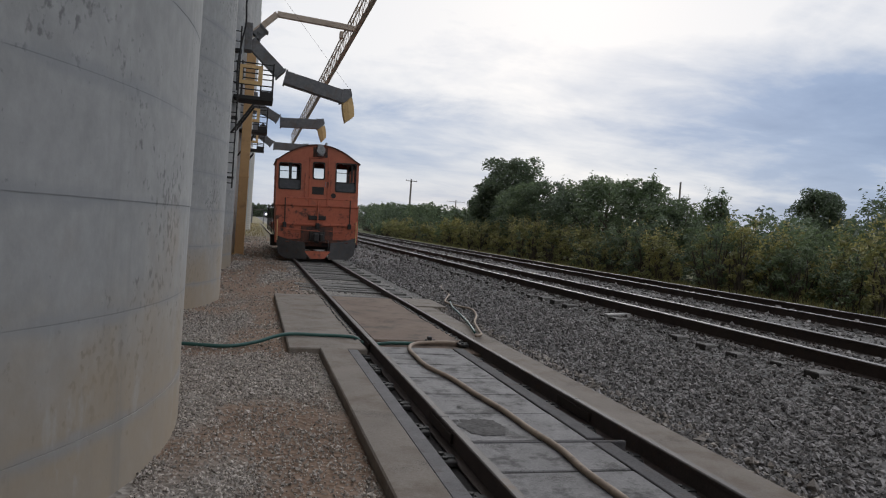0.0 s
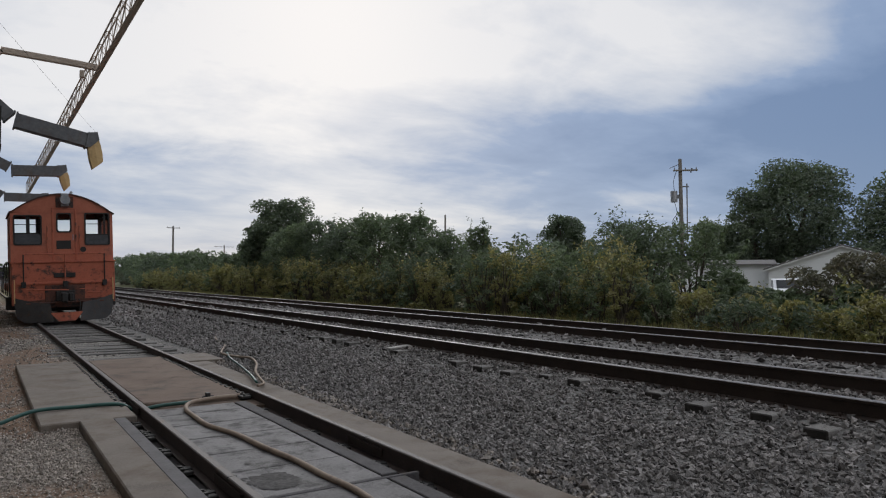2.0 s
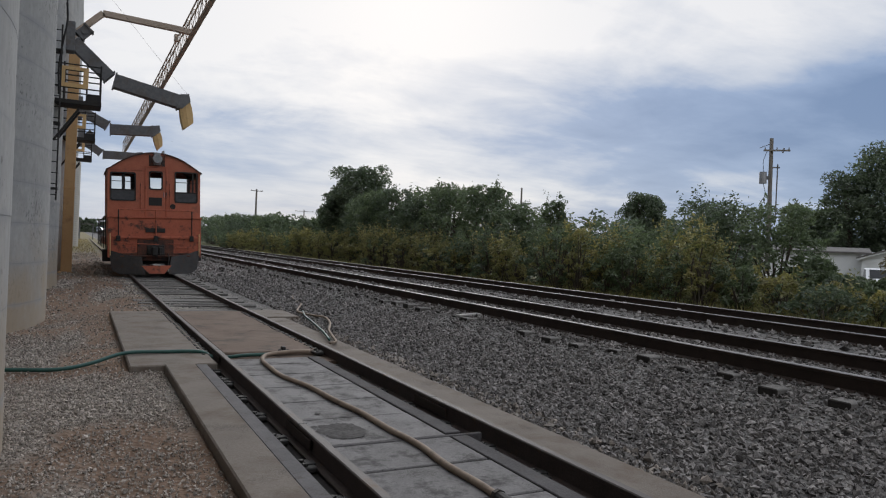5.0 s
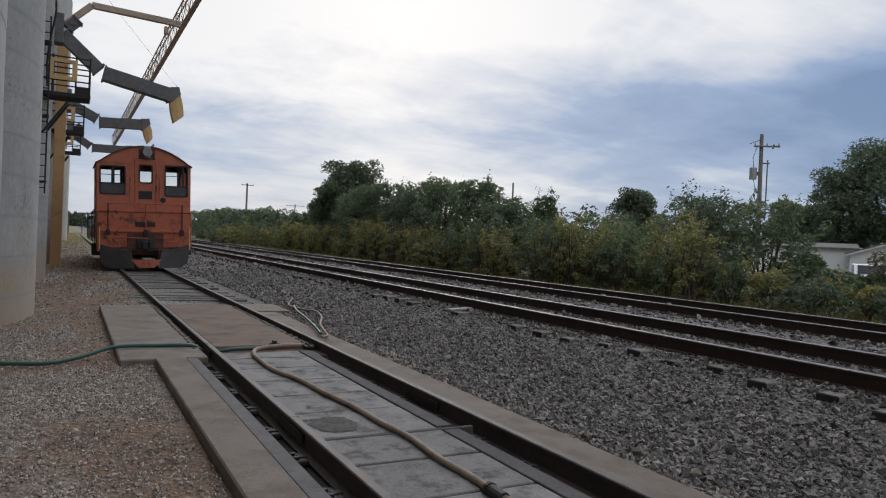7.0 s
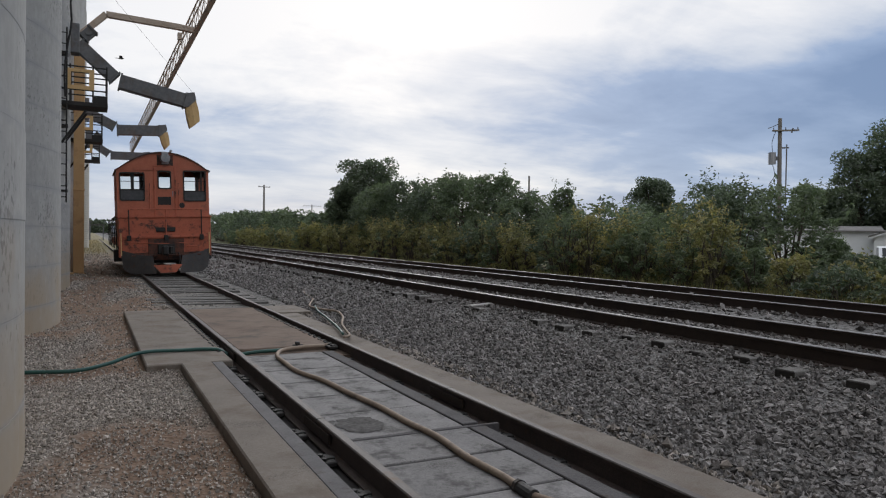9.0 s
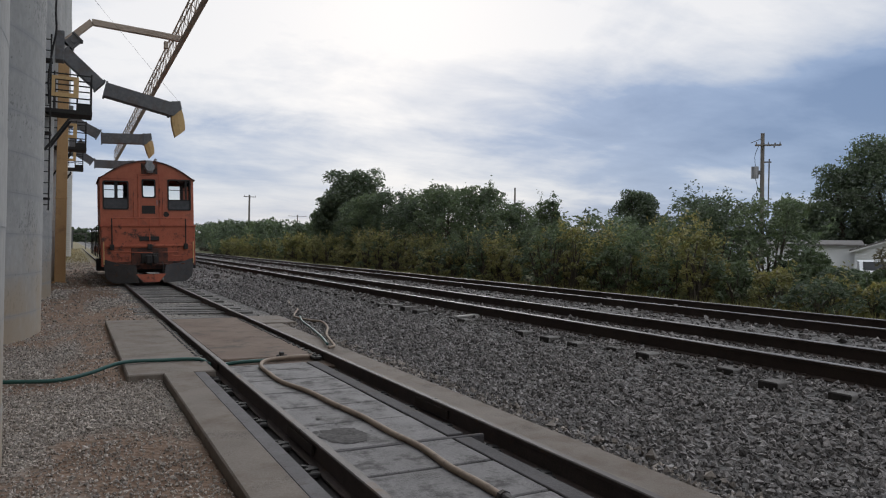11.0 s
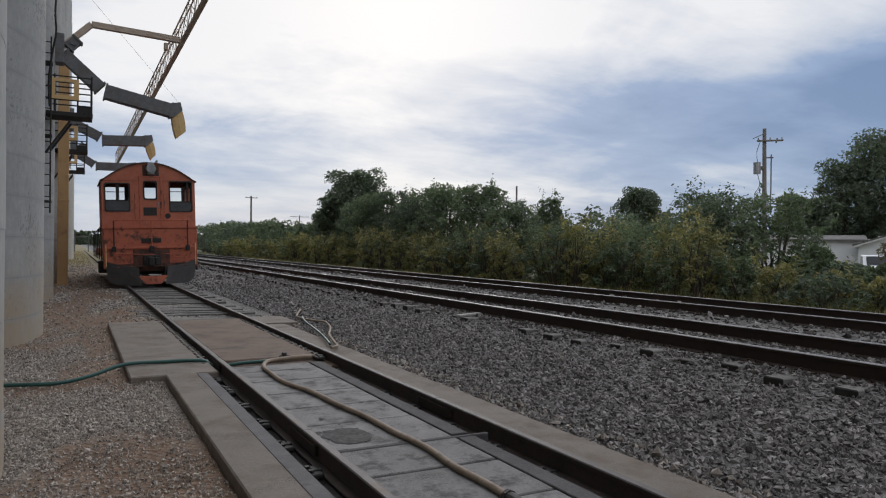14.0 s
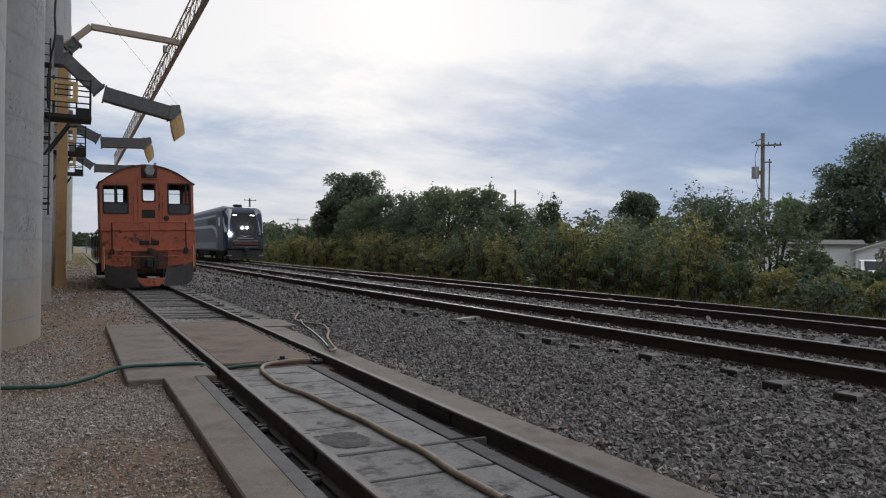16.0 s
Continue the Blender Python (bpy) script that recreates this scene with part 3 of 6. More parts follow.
# ---- grain loading gear on the silos ----
def build_column():
    col = empty("support_column", pose(-2.86, 31.2, 0), "tall tan painted steel box column beside the silos", "column")
    part("shaft", box(bmesh.new(), -0.19, 0.19, -0.19, 0.19, -0.12, 8.8, 0.015), M["column"], col)
    part("base_plate", box(bmesh.new(), -0.28, 0.28, -0.26, 0.26, -0.2, -0.12, 0.008), M["column"], col)
    for z in (3.1, 6.2):
        part("collar", box(bmesh.new(), -0.205, 0.205, -0.205, 0.205, z, z + 0.07, 0.005), M["column"], col)


def duct(bm, a, b, w, d):
    """A closed rectangular chute from a to b in the x-z plane, with end flanges."""
    bar(bm, a, b, w, d, up=(0, 1, 0))
    a, b = Vector(a), Vector(b)
    u = (b - a).normalized()
    for p, q in ((a, a + u * 0.05), (b - u * 0.05, b)):
        bar(bm, p, q, w + 0.07, d + 0.07, up=(0, 1, 0))
    return bm


def build_spout(y, upper, lower, tip, label):
    """A two-piece loading chute with a hood and a yellow drop spout."""
    ob = empty("loading_spout", pose(0, y, 0), label, "loading spout", "grain loading spouts")
    wall = (upper[0][0] - 0.12, upper[0][1] + 0.15)
    part("inlet_box", box(bmesh.new(), wall[0] - 0.12, wall[0] + 0.16, -0.25, 0.25, wall[1] - 0.45, wall[1] + 0.42, 0.02), M["chute"], ob)
    bm = bmesh.new()
    duct(bm, (wall[0] + 0.25, 0, wall[1] + 0.05), (wall[0] + 0.52, 0, wall[1] + 0.34), 0.28, 0.3)
    rod(bm, (wall[0] + 0.40, -0.2, wall[1] + 0.20), (wall[0] + 0.40, 0.2, wall[1] + 0.20), 0.09)
    part("gate_motor", bm, M["chute"], ob)
    bm = duct(bmesh.new(), (upper[0][0], 0, upper[0][1]), (upper[1][0], 0, upper[1][1]), 0.36, 0.38)
    part("upper_chute", bm, M["chute"], ob)
    bm = duct(bmesh.new(), (lower[0][0], 0, lower[0][1]), (lower[1][0], 0, lower[1][1]), 0.40, 0.44)
    part("lower_chute", bm, M["chute"], ob)
    hx, hz = lower[1]
    bm = bmesh.new()
    loft(bm, [[(hx - 0.1, sy * 0.215, hz - 0.2), (hx - 0.1, sy * 0.215, hz + 0.21), (hx + 0.24, sy * 0.215, hz + 0.27), (hx + 0.3, sy * 0.215, hz + 0.03), (hx + 0.05, sy * 0.215, hz - 0.22)] for sy in (-1, 1)])
    part("hood", bm, M["chute"], ob)
    (ax, az), (bx, bz), (cx, cz), (dx, dz) = tip
    rings = []
    for u in (0.0, 0.3, 0.6, 0.85, 1.0):
        lx, lz = ax + (dx - ax) * u, az + (dz - az) * u
        rx, rz = bx + (cx - bx) * u, bz + (cz - bz) * u
        bulge = 0.03 * math.sin(math.pi * u)
        rings.append([(lx - bulge, -0.17, lz), (lx - bulge, 0.17, lz), ((lx + rx) / 2, 0.2, (lz + rz) / 2), (rx + bulge, 0.17, rz), (rx + bulge, -0.17, rz), ((lx + rx) / 2, -0.2, (lz + rz) / 2)])
    part("drop_spout", loft(bmesh.new(), rings), M["yellow"], ob, "faded yellow sheet metal drop spout")
    if y > 30:
        return ob
    bm = bmesh.new()
    rod(bm, (hx + 0.2, 0, hz + 0.3), (wall[0] + 0.0, 0, wall[1] + 2.6), 0.0035, n=5)
    part("stay_cable", bm, M["black"], ob)
    return ob


def build_platform(y, x1, z):
    """A steel catwalk with rails, brace and an orange frame on the silo wall."""
    ob = empty("service_platform", pose(0, y, 0), "dark steel service platform with railings fixed to the silo", "platform", "service platforms")
    x0 = -3.18
    bm = box(bmesh.new(), x0, x1, -0.45, 0.45, z + 0.1, z + 0.22, 0.01)
    part("deck", bm, M["black"], ob)
    for sy in (-0.42, 0.42):
        for x in (x1 - 0.03, x1 - 0.38, x1 - 0.95):
            part("post", rod(bmesh.new(), (x, sy, z + 0.2), (x, sy, z + 1.25), 0.022), M["black"], ob)
        for hz in (0.55, 0.9, 1.2):
            part("handrail", rod(bmesh.new(), (x0, sy, z + hz), (x1 - 0.03, sy, z + hz), 0.02), M["black"], ob)
    for hz in (0.55, 0.9, 1.2):
        part("handrail", rod(bmesh.new(), (x1 - 0.03, -0.42, z + hz), (x1 - 0.03, 0.42, z + hz), 0.02), M["black"], ob)
    part("kick_plate", box(bmesh.new(), x1 - 0.4, x1 - 0.02, -0.46, -0.44, z + 0.2, z + 0.38), M["black"], ob)
    for sy in (-0.38, 0.38):
        part("brace", bar(bmesh.new(), (x1 - 0.55, sy, z), (x0, sy, z - 0.95), 0.06, 0.06), M["black"], ob)
    bm = bmesh.new()
    for a, b, c, d in ((-3.05, -2.37, 0.55, 0.66), (-3.05, -2.37, 1.03, 1.12), (-3.05, -2.95, 0.66, 1.03), (-2.50, -2.37, 0.66, 1.03)):
        box(bm, a, b, -0.50, -0.465, z + c, z + d)
    part("frame_plate", bm, M["yellow"], ob, "orange-yellow painted steel frame plate")
    return ob


def build_ladder():
    ob = empty("ladder", pose(0, 22.0, 0), "long dark steel ladder fixed to the silo wall", "ladder")
    for x in (-3.31, -3.05):
        part("stile", box(bmesh.new(), x - 0.02, x + 0.02, -0.03, 0.03, 2.3, 7.1, 0.004), M["black"], ob)
    for k in range(16):
        part("rung", rod(bmesh.new(), (-3.3, 0, 2.45 + 0.3 * k), (-3.06, 0, 2.45 + 0.3 * k), 0.014, n=6), M["black"], ob)
    for z in (2.6, 4.4, 6.4):
        part("bracket", box(bmesh.new(), -3.34, -3.02, 0.03, 0.5, z, z + 0.05), M["black"], ob)


def build_cable():
    ob = empty("power_cable", pose(0, 0, 0), "loose black power cable hanging down the silo wall", "cable")
    part("cable_line", tube(bmesh.new(), [(-2.96, 22.3, 11.5), (-2.90, 22.1, 9.6), (-2.92, 22.0, 8.6), (-2.96, 21.95, 7.8), (-2.94, 21.95, 7.2), (-3.03, 21.95, 6.6), (-3.1, 21.95, 5.9), (-3.08, 22.0, 5.2)], 0.028, n=6), M["black"], ob)


build_cable()
build_column()
build_ladder()
build_spout(23.8, ((-2.80, 7.08), (-1.79, 6.17)), ((-1.68, 6.09), (0.24, 5.69)), ((0.23, 5.55), (0.52, 5.75), (0.65, 5.07), (0.37, 4.83)), "weathered dark grey grain loading spout with a yellow tip")
build_spout(32.8, ((-2.55, 6.42), (-1.55, 5.92)), ((-1.47, 5.79), (0.20, 5.88)), ((0.2, 5.7), (0.5, 5.86), (0.6, 5.3), (0.41, 5.08)), "dark grey grain loading spout above the orange locomotive")
build_spout(41.8, ((-2.45, 6.22), (-1.58, 5.66)), ((-1.5, 5.59), (0.20, 5.62)), ((0.2, 5.45), (0.5, 5.6), (0.6, 5.05), (0.41, 4.85)), "dark grey grain loading spout behind the orange locomotive")
build_platform(22.7, -2.02, 4.92)
build_platform(31.7, -2.02, 4.95)
build_platform(40.7, -2.02, 4.95)


def build_conveyor():
    """A long lattice conveyor over the siding, held by a tan arm from the silo."""
    a, b = Vector((0.80, 70.0, 8.55)), Vector((2.30, 3.0, 11.68))
    ob = empty("conveyor_boom", pose(0, 0, 0), "long tan steel lattice conveyor boom above the tracks", "conveyor")
    u = (b - a).normalized()
    side = u.cross(Vector((0, 0, 1))).normalized()      # points away from the main line or towards it
    if side.x > 0:
        side = -side
    up = side.cross(u)
    if up.z < 0:
        up = -up
    W, Hh = 0.15, 1.02

    def at(d, s, h):
        return a + u * d + side * s * W / 2 + up * h

    n = int((b - a).length / 1.6)
    step = (b - a).length / n
    for s, h in ((-1, 0), (1, 0), (-1, Hh), (1, Hh)):
        part("chord", bar(bmesh.new(), at(0, s, h), at(n * step, s, h), 0.05, 0.05), M["tan"], ob)
    pan = bmesh.new()
    bar(pan, at(0, 0, -0.05), at(n * step, 0, -0.05), W + 0.02, 0.07)
    part("belt_pan", pan, M["tan"], ob, "solid tan steel belt pan")
    lace = {-1: bmesh.new(), 1: bmesh.new(), 0: bmesh.new()}
    for k in range(n):
        for s in (-1, 1):
            bar(lace[s], at(k * step, s, 0), at((k + 1) * step, s, Hh), 0.022, 0.022)
            bar(lace[s], at(k * step, s, Hh), at((k + 1) * step, s, 0), 0.022, 0.022)
            bar(lace[s], at(k * step, s, 0), at(k * step, s, Hh), 0.02, 0.02)
        bar(lace[0], at(k * step, -1, Hh), at(k * step, 1, Hh), 0.03, 0.03)
    for s in (-1, 1, 0):
        part("lacing", lace[s], M["tan"], ob)
    arm = empty("support_arm", pose(0, 33.0, 0), "bent tan steel arm reaching from the silo to the conveyor", "support arm")
    pts = [(-3.1, 9.40), (-1.90, 10.62), (0.95, 10.50), (1.72, 10.44)]
    for (xa, za), (xb, zb) in zip(pts, pts[1:]):
        part("arm_section", bar(bmesh.new(), (xa, 0, za), (xb, 0, zb), 0.23, 0.26, up=(0, 1, 0)), M["tan"], arm)
    part("hanger", box(bmesh.new(), 0.93, 1.1, -0.12, 0.12, 9.95, 10.25, 0.01), M["tan"], arm)


build_conveyor()


# ---- scale deck and slabs on the siding ----
def build_deck():
    deck = empty("scale_deck", pose(0, 0, 0), "worn grey concrete scale deck between the siding rails", "scale deck", kind="structure")
    seams = [9.12, 8.66, 7.98, 7.27, 6.56, 5.86, 5.06, 4.37, 3.67, 2.97, 2.27, 1.57, 0.87, 0.17, -0.53, -1.23, -1.93]
    for y1, y0 in zip(seams, seams[1:]):
        x1 = 0.315
        gap = 0.014 if y1 not in (8.66, 5.06) else 0.03
        part("panel", box(bmesh.new(), -0.695, x1, y0 + gap, y1 - gap * 0.5, -0.2, -0.055 + random.uniform(-0.004, 0.004), 0.008), M["deck"], deck)
    for y1, y0 in ((9.1, 5.12), (5.0, 1.9), (1.86, -2.0)):
        part("steel_strip", box(bmesh.new(), 0.33, 0.48, y0, y1, -0.2, -0.05, 0.006), M["steel_plate"], deck, "dark steel plate strip")
    part("cross_channel", box(bmesh.new(), -0.69, 0.62, 5.005, 5.045, -0.2, -0.045, 0.006), M["steel_plate"], deck, "dark steel cross channel")
    # pit floors, in a near-black colour much darker than the deck
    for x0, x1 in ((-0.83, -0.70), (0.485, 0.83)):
        part("pit_floor", box(bmesh.new(), x0, x1, -4, 9.3, -0.35, -0.2), M["pit_dark"], deck, "dark pit beside the rail")
    part("pit_floor", box(bmesh.new(), -0.998, -0.83, -4, 9.0, -0.35, -0.2), M["pit_dark"], deck)
    part("edge_plate", box(bmesh.new(), -1.128, -1.0, -4, 8.85, -0.25, -0.055, 0.006), M["edge_steel"], deck, "dark steel edge plate along the rail")
    beam = part("concrete_beam", box(bmesh.new(), -1.48, -1.135, -4, 8.86, -0.5, -0.04, 0.012), M["slab"])
    tagged(beam, "long light grey concrete beam beside the siding rail", "concrete beam", kind="structure")
    kerb = part("concrete_kerb", box(bmesh.new(), 0.87, 1.36, -4, 14.2, -0.5, -0.1, 0.012), M["slab"])
    tagged(kerb, "long light grey concrete kerb along the siding rail", "concrete kerb", kind="structure")
    for name, x0, x1, y0, y1, z, mat, lab in (("concrete_slab", -1.86, -0.86, 8.92, 15.25, -0.06, "slab", "flat dusty concrete slab outside the siding rail"), ("concrete_slab", -0.66, 0.66, 9.72, 15.2, -0.06, "rusty_slab", "brown dusty concrete slab between the siding rails"), ("concrete_slab", 0.9, 1.66, 14.22, 15.6, -0.08, "slab", "small concrete slab outside the siding rail")):
        tagged(part(name, box(bmesh.new(), x0, x1, y0, y1, -0.5, z, 0.015), M[mat]), lab, "concrete slab", "siding slabs", "structure")
    part("gap_floor", box(bmesh.new(), -0.62, 0.85, 9.13, 9.7, -0.3, -0.13), M["rusty_slab"], deck, "dirt-filled gap")
    # clips and tie plates along the rails
    cb = box(bmesh.new(), -0.075, 0.06, -0.11, 0.11, 0, 0.04, 0.008)
    rod(cb, (-0.02, -0.05, 0.0), (-0.02, -0.05, 0.06), 0.022, n=6)
    rod(cb, (-0.02, 0.05, 0.0), (-0.02, 0.05, 0.06), 0.022, n=6)
    box(cb, 0.0, 0.07, -0.035, 0.035, 0.03, 0.05, 0.004)
    clip = part("rail_clip", cb, M["black"], siding)
    clip.matrix_basis = pose(-0.905, 8.3, -0.185)
    y = 0.3
    while y < 15:
        for x, rz in ((-0.90, 0), (0.635, 0), (0.86, 180)):
            c = clip.copy()
            scene.collection.objects.link(c)
            c.matrix_basis = pose(x + random.uniform(-0.01, 0.01), y + random.uniform(-0.03, 0.03), -0.185 if y < 9 else -0.11, 0, 0, rz + random.uniform(-6, 6))
        y += 0.78 if y < 9 else 0.26
    # joint bars on the rails
    for x, yj in ((-0.755, 5.57), (-0.755, 9.6), (0.755, 6.2)):
        for sx in (-0.03, 0.03):
            part("joint_bar", box(bmesh.new(), x + sx - 0.012, x + sx + 0.012, yj - 0.35, yj + 0.35, -0.125, -0.045, 0.004), M["rail_side"], siding)
        part("joint_gap", box(bmesh.new(), x - 0.0365, x + 0.0365, yj - 0.006, yj + 0.006, -0.03, 0.0015), M["black"], siding)
    spill = bmesh.new()
    bmesh.ops.create_circle(spill, cap_ends=True, segments=72, radius=1)
    for v in spill.verts:
        k = 1 + 0.22 * noise.noise((v.co.x * 2, v.co.y * 2, 1)) + 0.16 * noise.noise((v.co.x * 9, v.co.y * 9, 4))
        v.co = Vector((v.co.x * 0.19 * k, v.co.y * 0.24 * k, 0))
    tagged(part("oil_stain", spill, M["oil"]), "dark round oil stain on the concrete deck", "stain").location = (-0.46, 5.43, -0.048)
    for k in range(9):
        blob = bmesh.new()
        r = random.uniform(0.01, 0.035)
        bmesh.ops.create_circle(blob, cap_ends=True, segments=12, radius=r)
        for v in blob.verts:
            v.co *= 1 + 0.35 * noise.noise((v.co.x * 30, v.co.y * 30, k))
        tagged(part("oil_stain", blob, M["oil"]), "small dark oil spot on the concrete deck", "stain", "oil spots").location = (-0.46 + random.uniform(-0.3, 0.4), 5.42 + random.uniform(-0.32, 0.9), -0.0475)


build_deck()


# ---- hoses ----
def build_hoses():
    g = empty("garden_hose", pose(0, 0, 0), "long green rubber garden hose lying across the siding", "hose")
    part("hose_line", tube(bmesh.new(), [(-3.6, 9.55, -0.14), (-3.07, 9.36, -0.13), (-2.6, 9.28, -0.13), (-2.25, 9.46, -0.10), (-1.87, 9.72, -0.03), (-1.4, 9.78, -0.035), (-0.95, 9.72, -0.04), (-0.755, 9.66, -0.12), (-0.4, 9.62, -0.09), (0.0, 9.6, -0.08), (0.14, 9.62, -0.05)], 0.024), M["rubber"], g, smooth=True)
    t = empty("water_hose", pose(0, 0, 0), "dirty tan water hose lying along the scale deck", "hose")
    part("hose_line", tube(bmesh.new(), [(0.5, 9.62, -0.06), (0.25, 9.45, -0.03), (-0.15, 9.28, -0.03), (-0.33, 8.85, -0.03), (-0.36, 8.3, -0.03), (-0.36, 7.75, -0.03), (-0.24, 7.15, -0.03), (-0.19, 6.5, -0.03), (-0.12, 5.9, -0.03), (-0.10, 5.3, -0.03), (-0.06, 4.8, -0.03), (-0.09, 4.3, -0.03), (-0.07, 3.85, -0.03), (-0.08, 3.58, -0.03)], 0.026), M["tan_hose"], t, smooth=True)
    bm = rod(bmesh.new(), (-0.08, 3.60, -0.03), (-0.085, 3.44, -0.03), 0.042, n=12)
    rod(bm, (-0.08, 3.63, -0.03), (-0.08, 3.60, -0.03), 0.05, n=8)
    part("coupling", bm, M["black"], t, "black hose coupling")
    part("hose_tail", tube(bmesh.new(), [(-0.085, 3.46, -0.03), (-0.02, 3.3, -0.03), (0.12, 3.1, -0.03), (0.16, 2.6, -0.03), (0.1, 1.6, -0.03)], 0.026), M["tan_hose"], t, smooth=True)
    bm = rod(bmesh.new(), (0.06, 9.6, -0.05), (0.2, 9.58, -0.05), 0.034, n=10)
    box(bm, 0.1, 0.15, 9.55, 9.64, -0.03, 0.02, 0.006)
    part("valve", bm, M["black"], t, "small black hose valve")
    o = empty("air_hose", pose(0, 0, 0), "pale hose snaking over the ballast beside the siding", "hose")
    part("hose_line", tube(bmesh.new(), [(2.85, 19.2, -0.02), (2.55, 17.9, -0.05), (2.42, 16.8, -0.06), (2.05, 15.7, -0.05), (1.82, 14.9, -0.05), (1.9, 14.2, -0.05), (2.03, 13.7, -0.04), (1.85, 12.8, -0.05), (1.5, 11.8, -0.05), (1.28, 10.9, -0.05), (1.16, 10.4, -0.05), (1.02, 10.25, -0.05)], 0.022), M["tan_hose"], o, smooth=True)
    part("branch_hose", tube(bmesh.new(), [(1.95, 15.0, -0.05), (1.72, 14.0, -0.05), (1.55, 12.9, -0.05), (1.33, 11.6, -0.05), (1.12, 10.6, -0.05)], 0.02), M["rubber"], o, smooth=True)


build_hoses()


# ---- orange switching locomotive ----
def window_cut(bm, x0, x1, z0, z1, y, mat=None):
    """A rounded gasket frame round an opening in the plane y."""
    pts = []
    r = 0.07
    for cx, cz, a0 in ((x1 - r, z1 - r, 0), (x0 + r, z1 - r, 90), (x0 + r, z0 + r, 180), (x1 - r, z0 + r, 270)):
        for k in range(5):
            a = radians(a0 + 22.5 * k)
            pts.append((cx + r * math.cos(a), cz + r * math.sin(a)))
    out = [(x + (0.045 if x > (x0 + x1) / 2 else -0.045), z + (0.045 if z > (z0 + z1) / 2 else -0.045)) for x, z in pts]
    loft(bm, [[(x, y, z) for x, z in out], [(x, y - 0.03, z) for x, z in out], [(x, y - 0.03, z) for x, z in pts], [(x, y + 0.083, z) for x, z in pts]], caps=False)
    return bm


def wall_with_holes(bm, x0, x1, z0, z1, y0, y1, holes):
    """A wall in x-z from y0 to y1 with rectangular holes, as blocks round them."""
    xs = sorted({x0, x1, *(h[0] for h in holes), *(h[1] for h in holes)})
    zs = sorted({z0, z1, *(h[2] for h in holes), *(h[3] for h in holes)})
    for xa, xb in zip(xs, xs[1:]):
        run = None
        for za, zb in zip(zs, zs[1:]):
            mx, mz = (xa + xb) / 2, (za + zb) / 2
            if any(h[0] < mx < h[1] and h[2] < mz < h[3] for h in holes):
                if run:
                    box(bm, xa, xb, y0, y1, *run)
                run = None
            else:
                run = (run[0], zb) if run else (za, zb)
        if run:
            box(bm, xa, xb, y0, y1, *run)
    bmesh.ops.remove_doubles(bm, verts=bm.verts[:], dist=1e-4)
    return bm


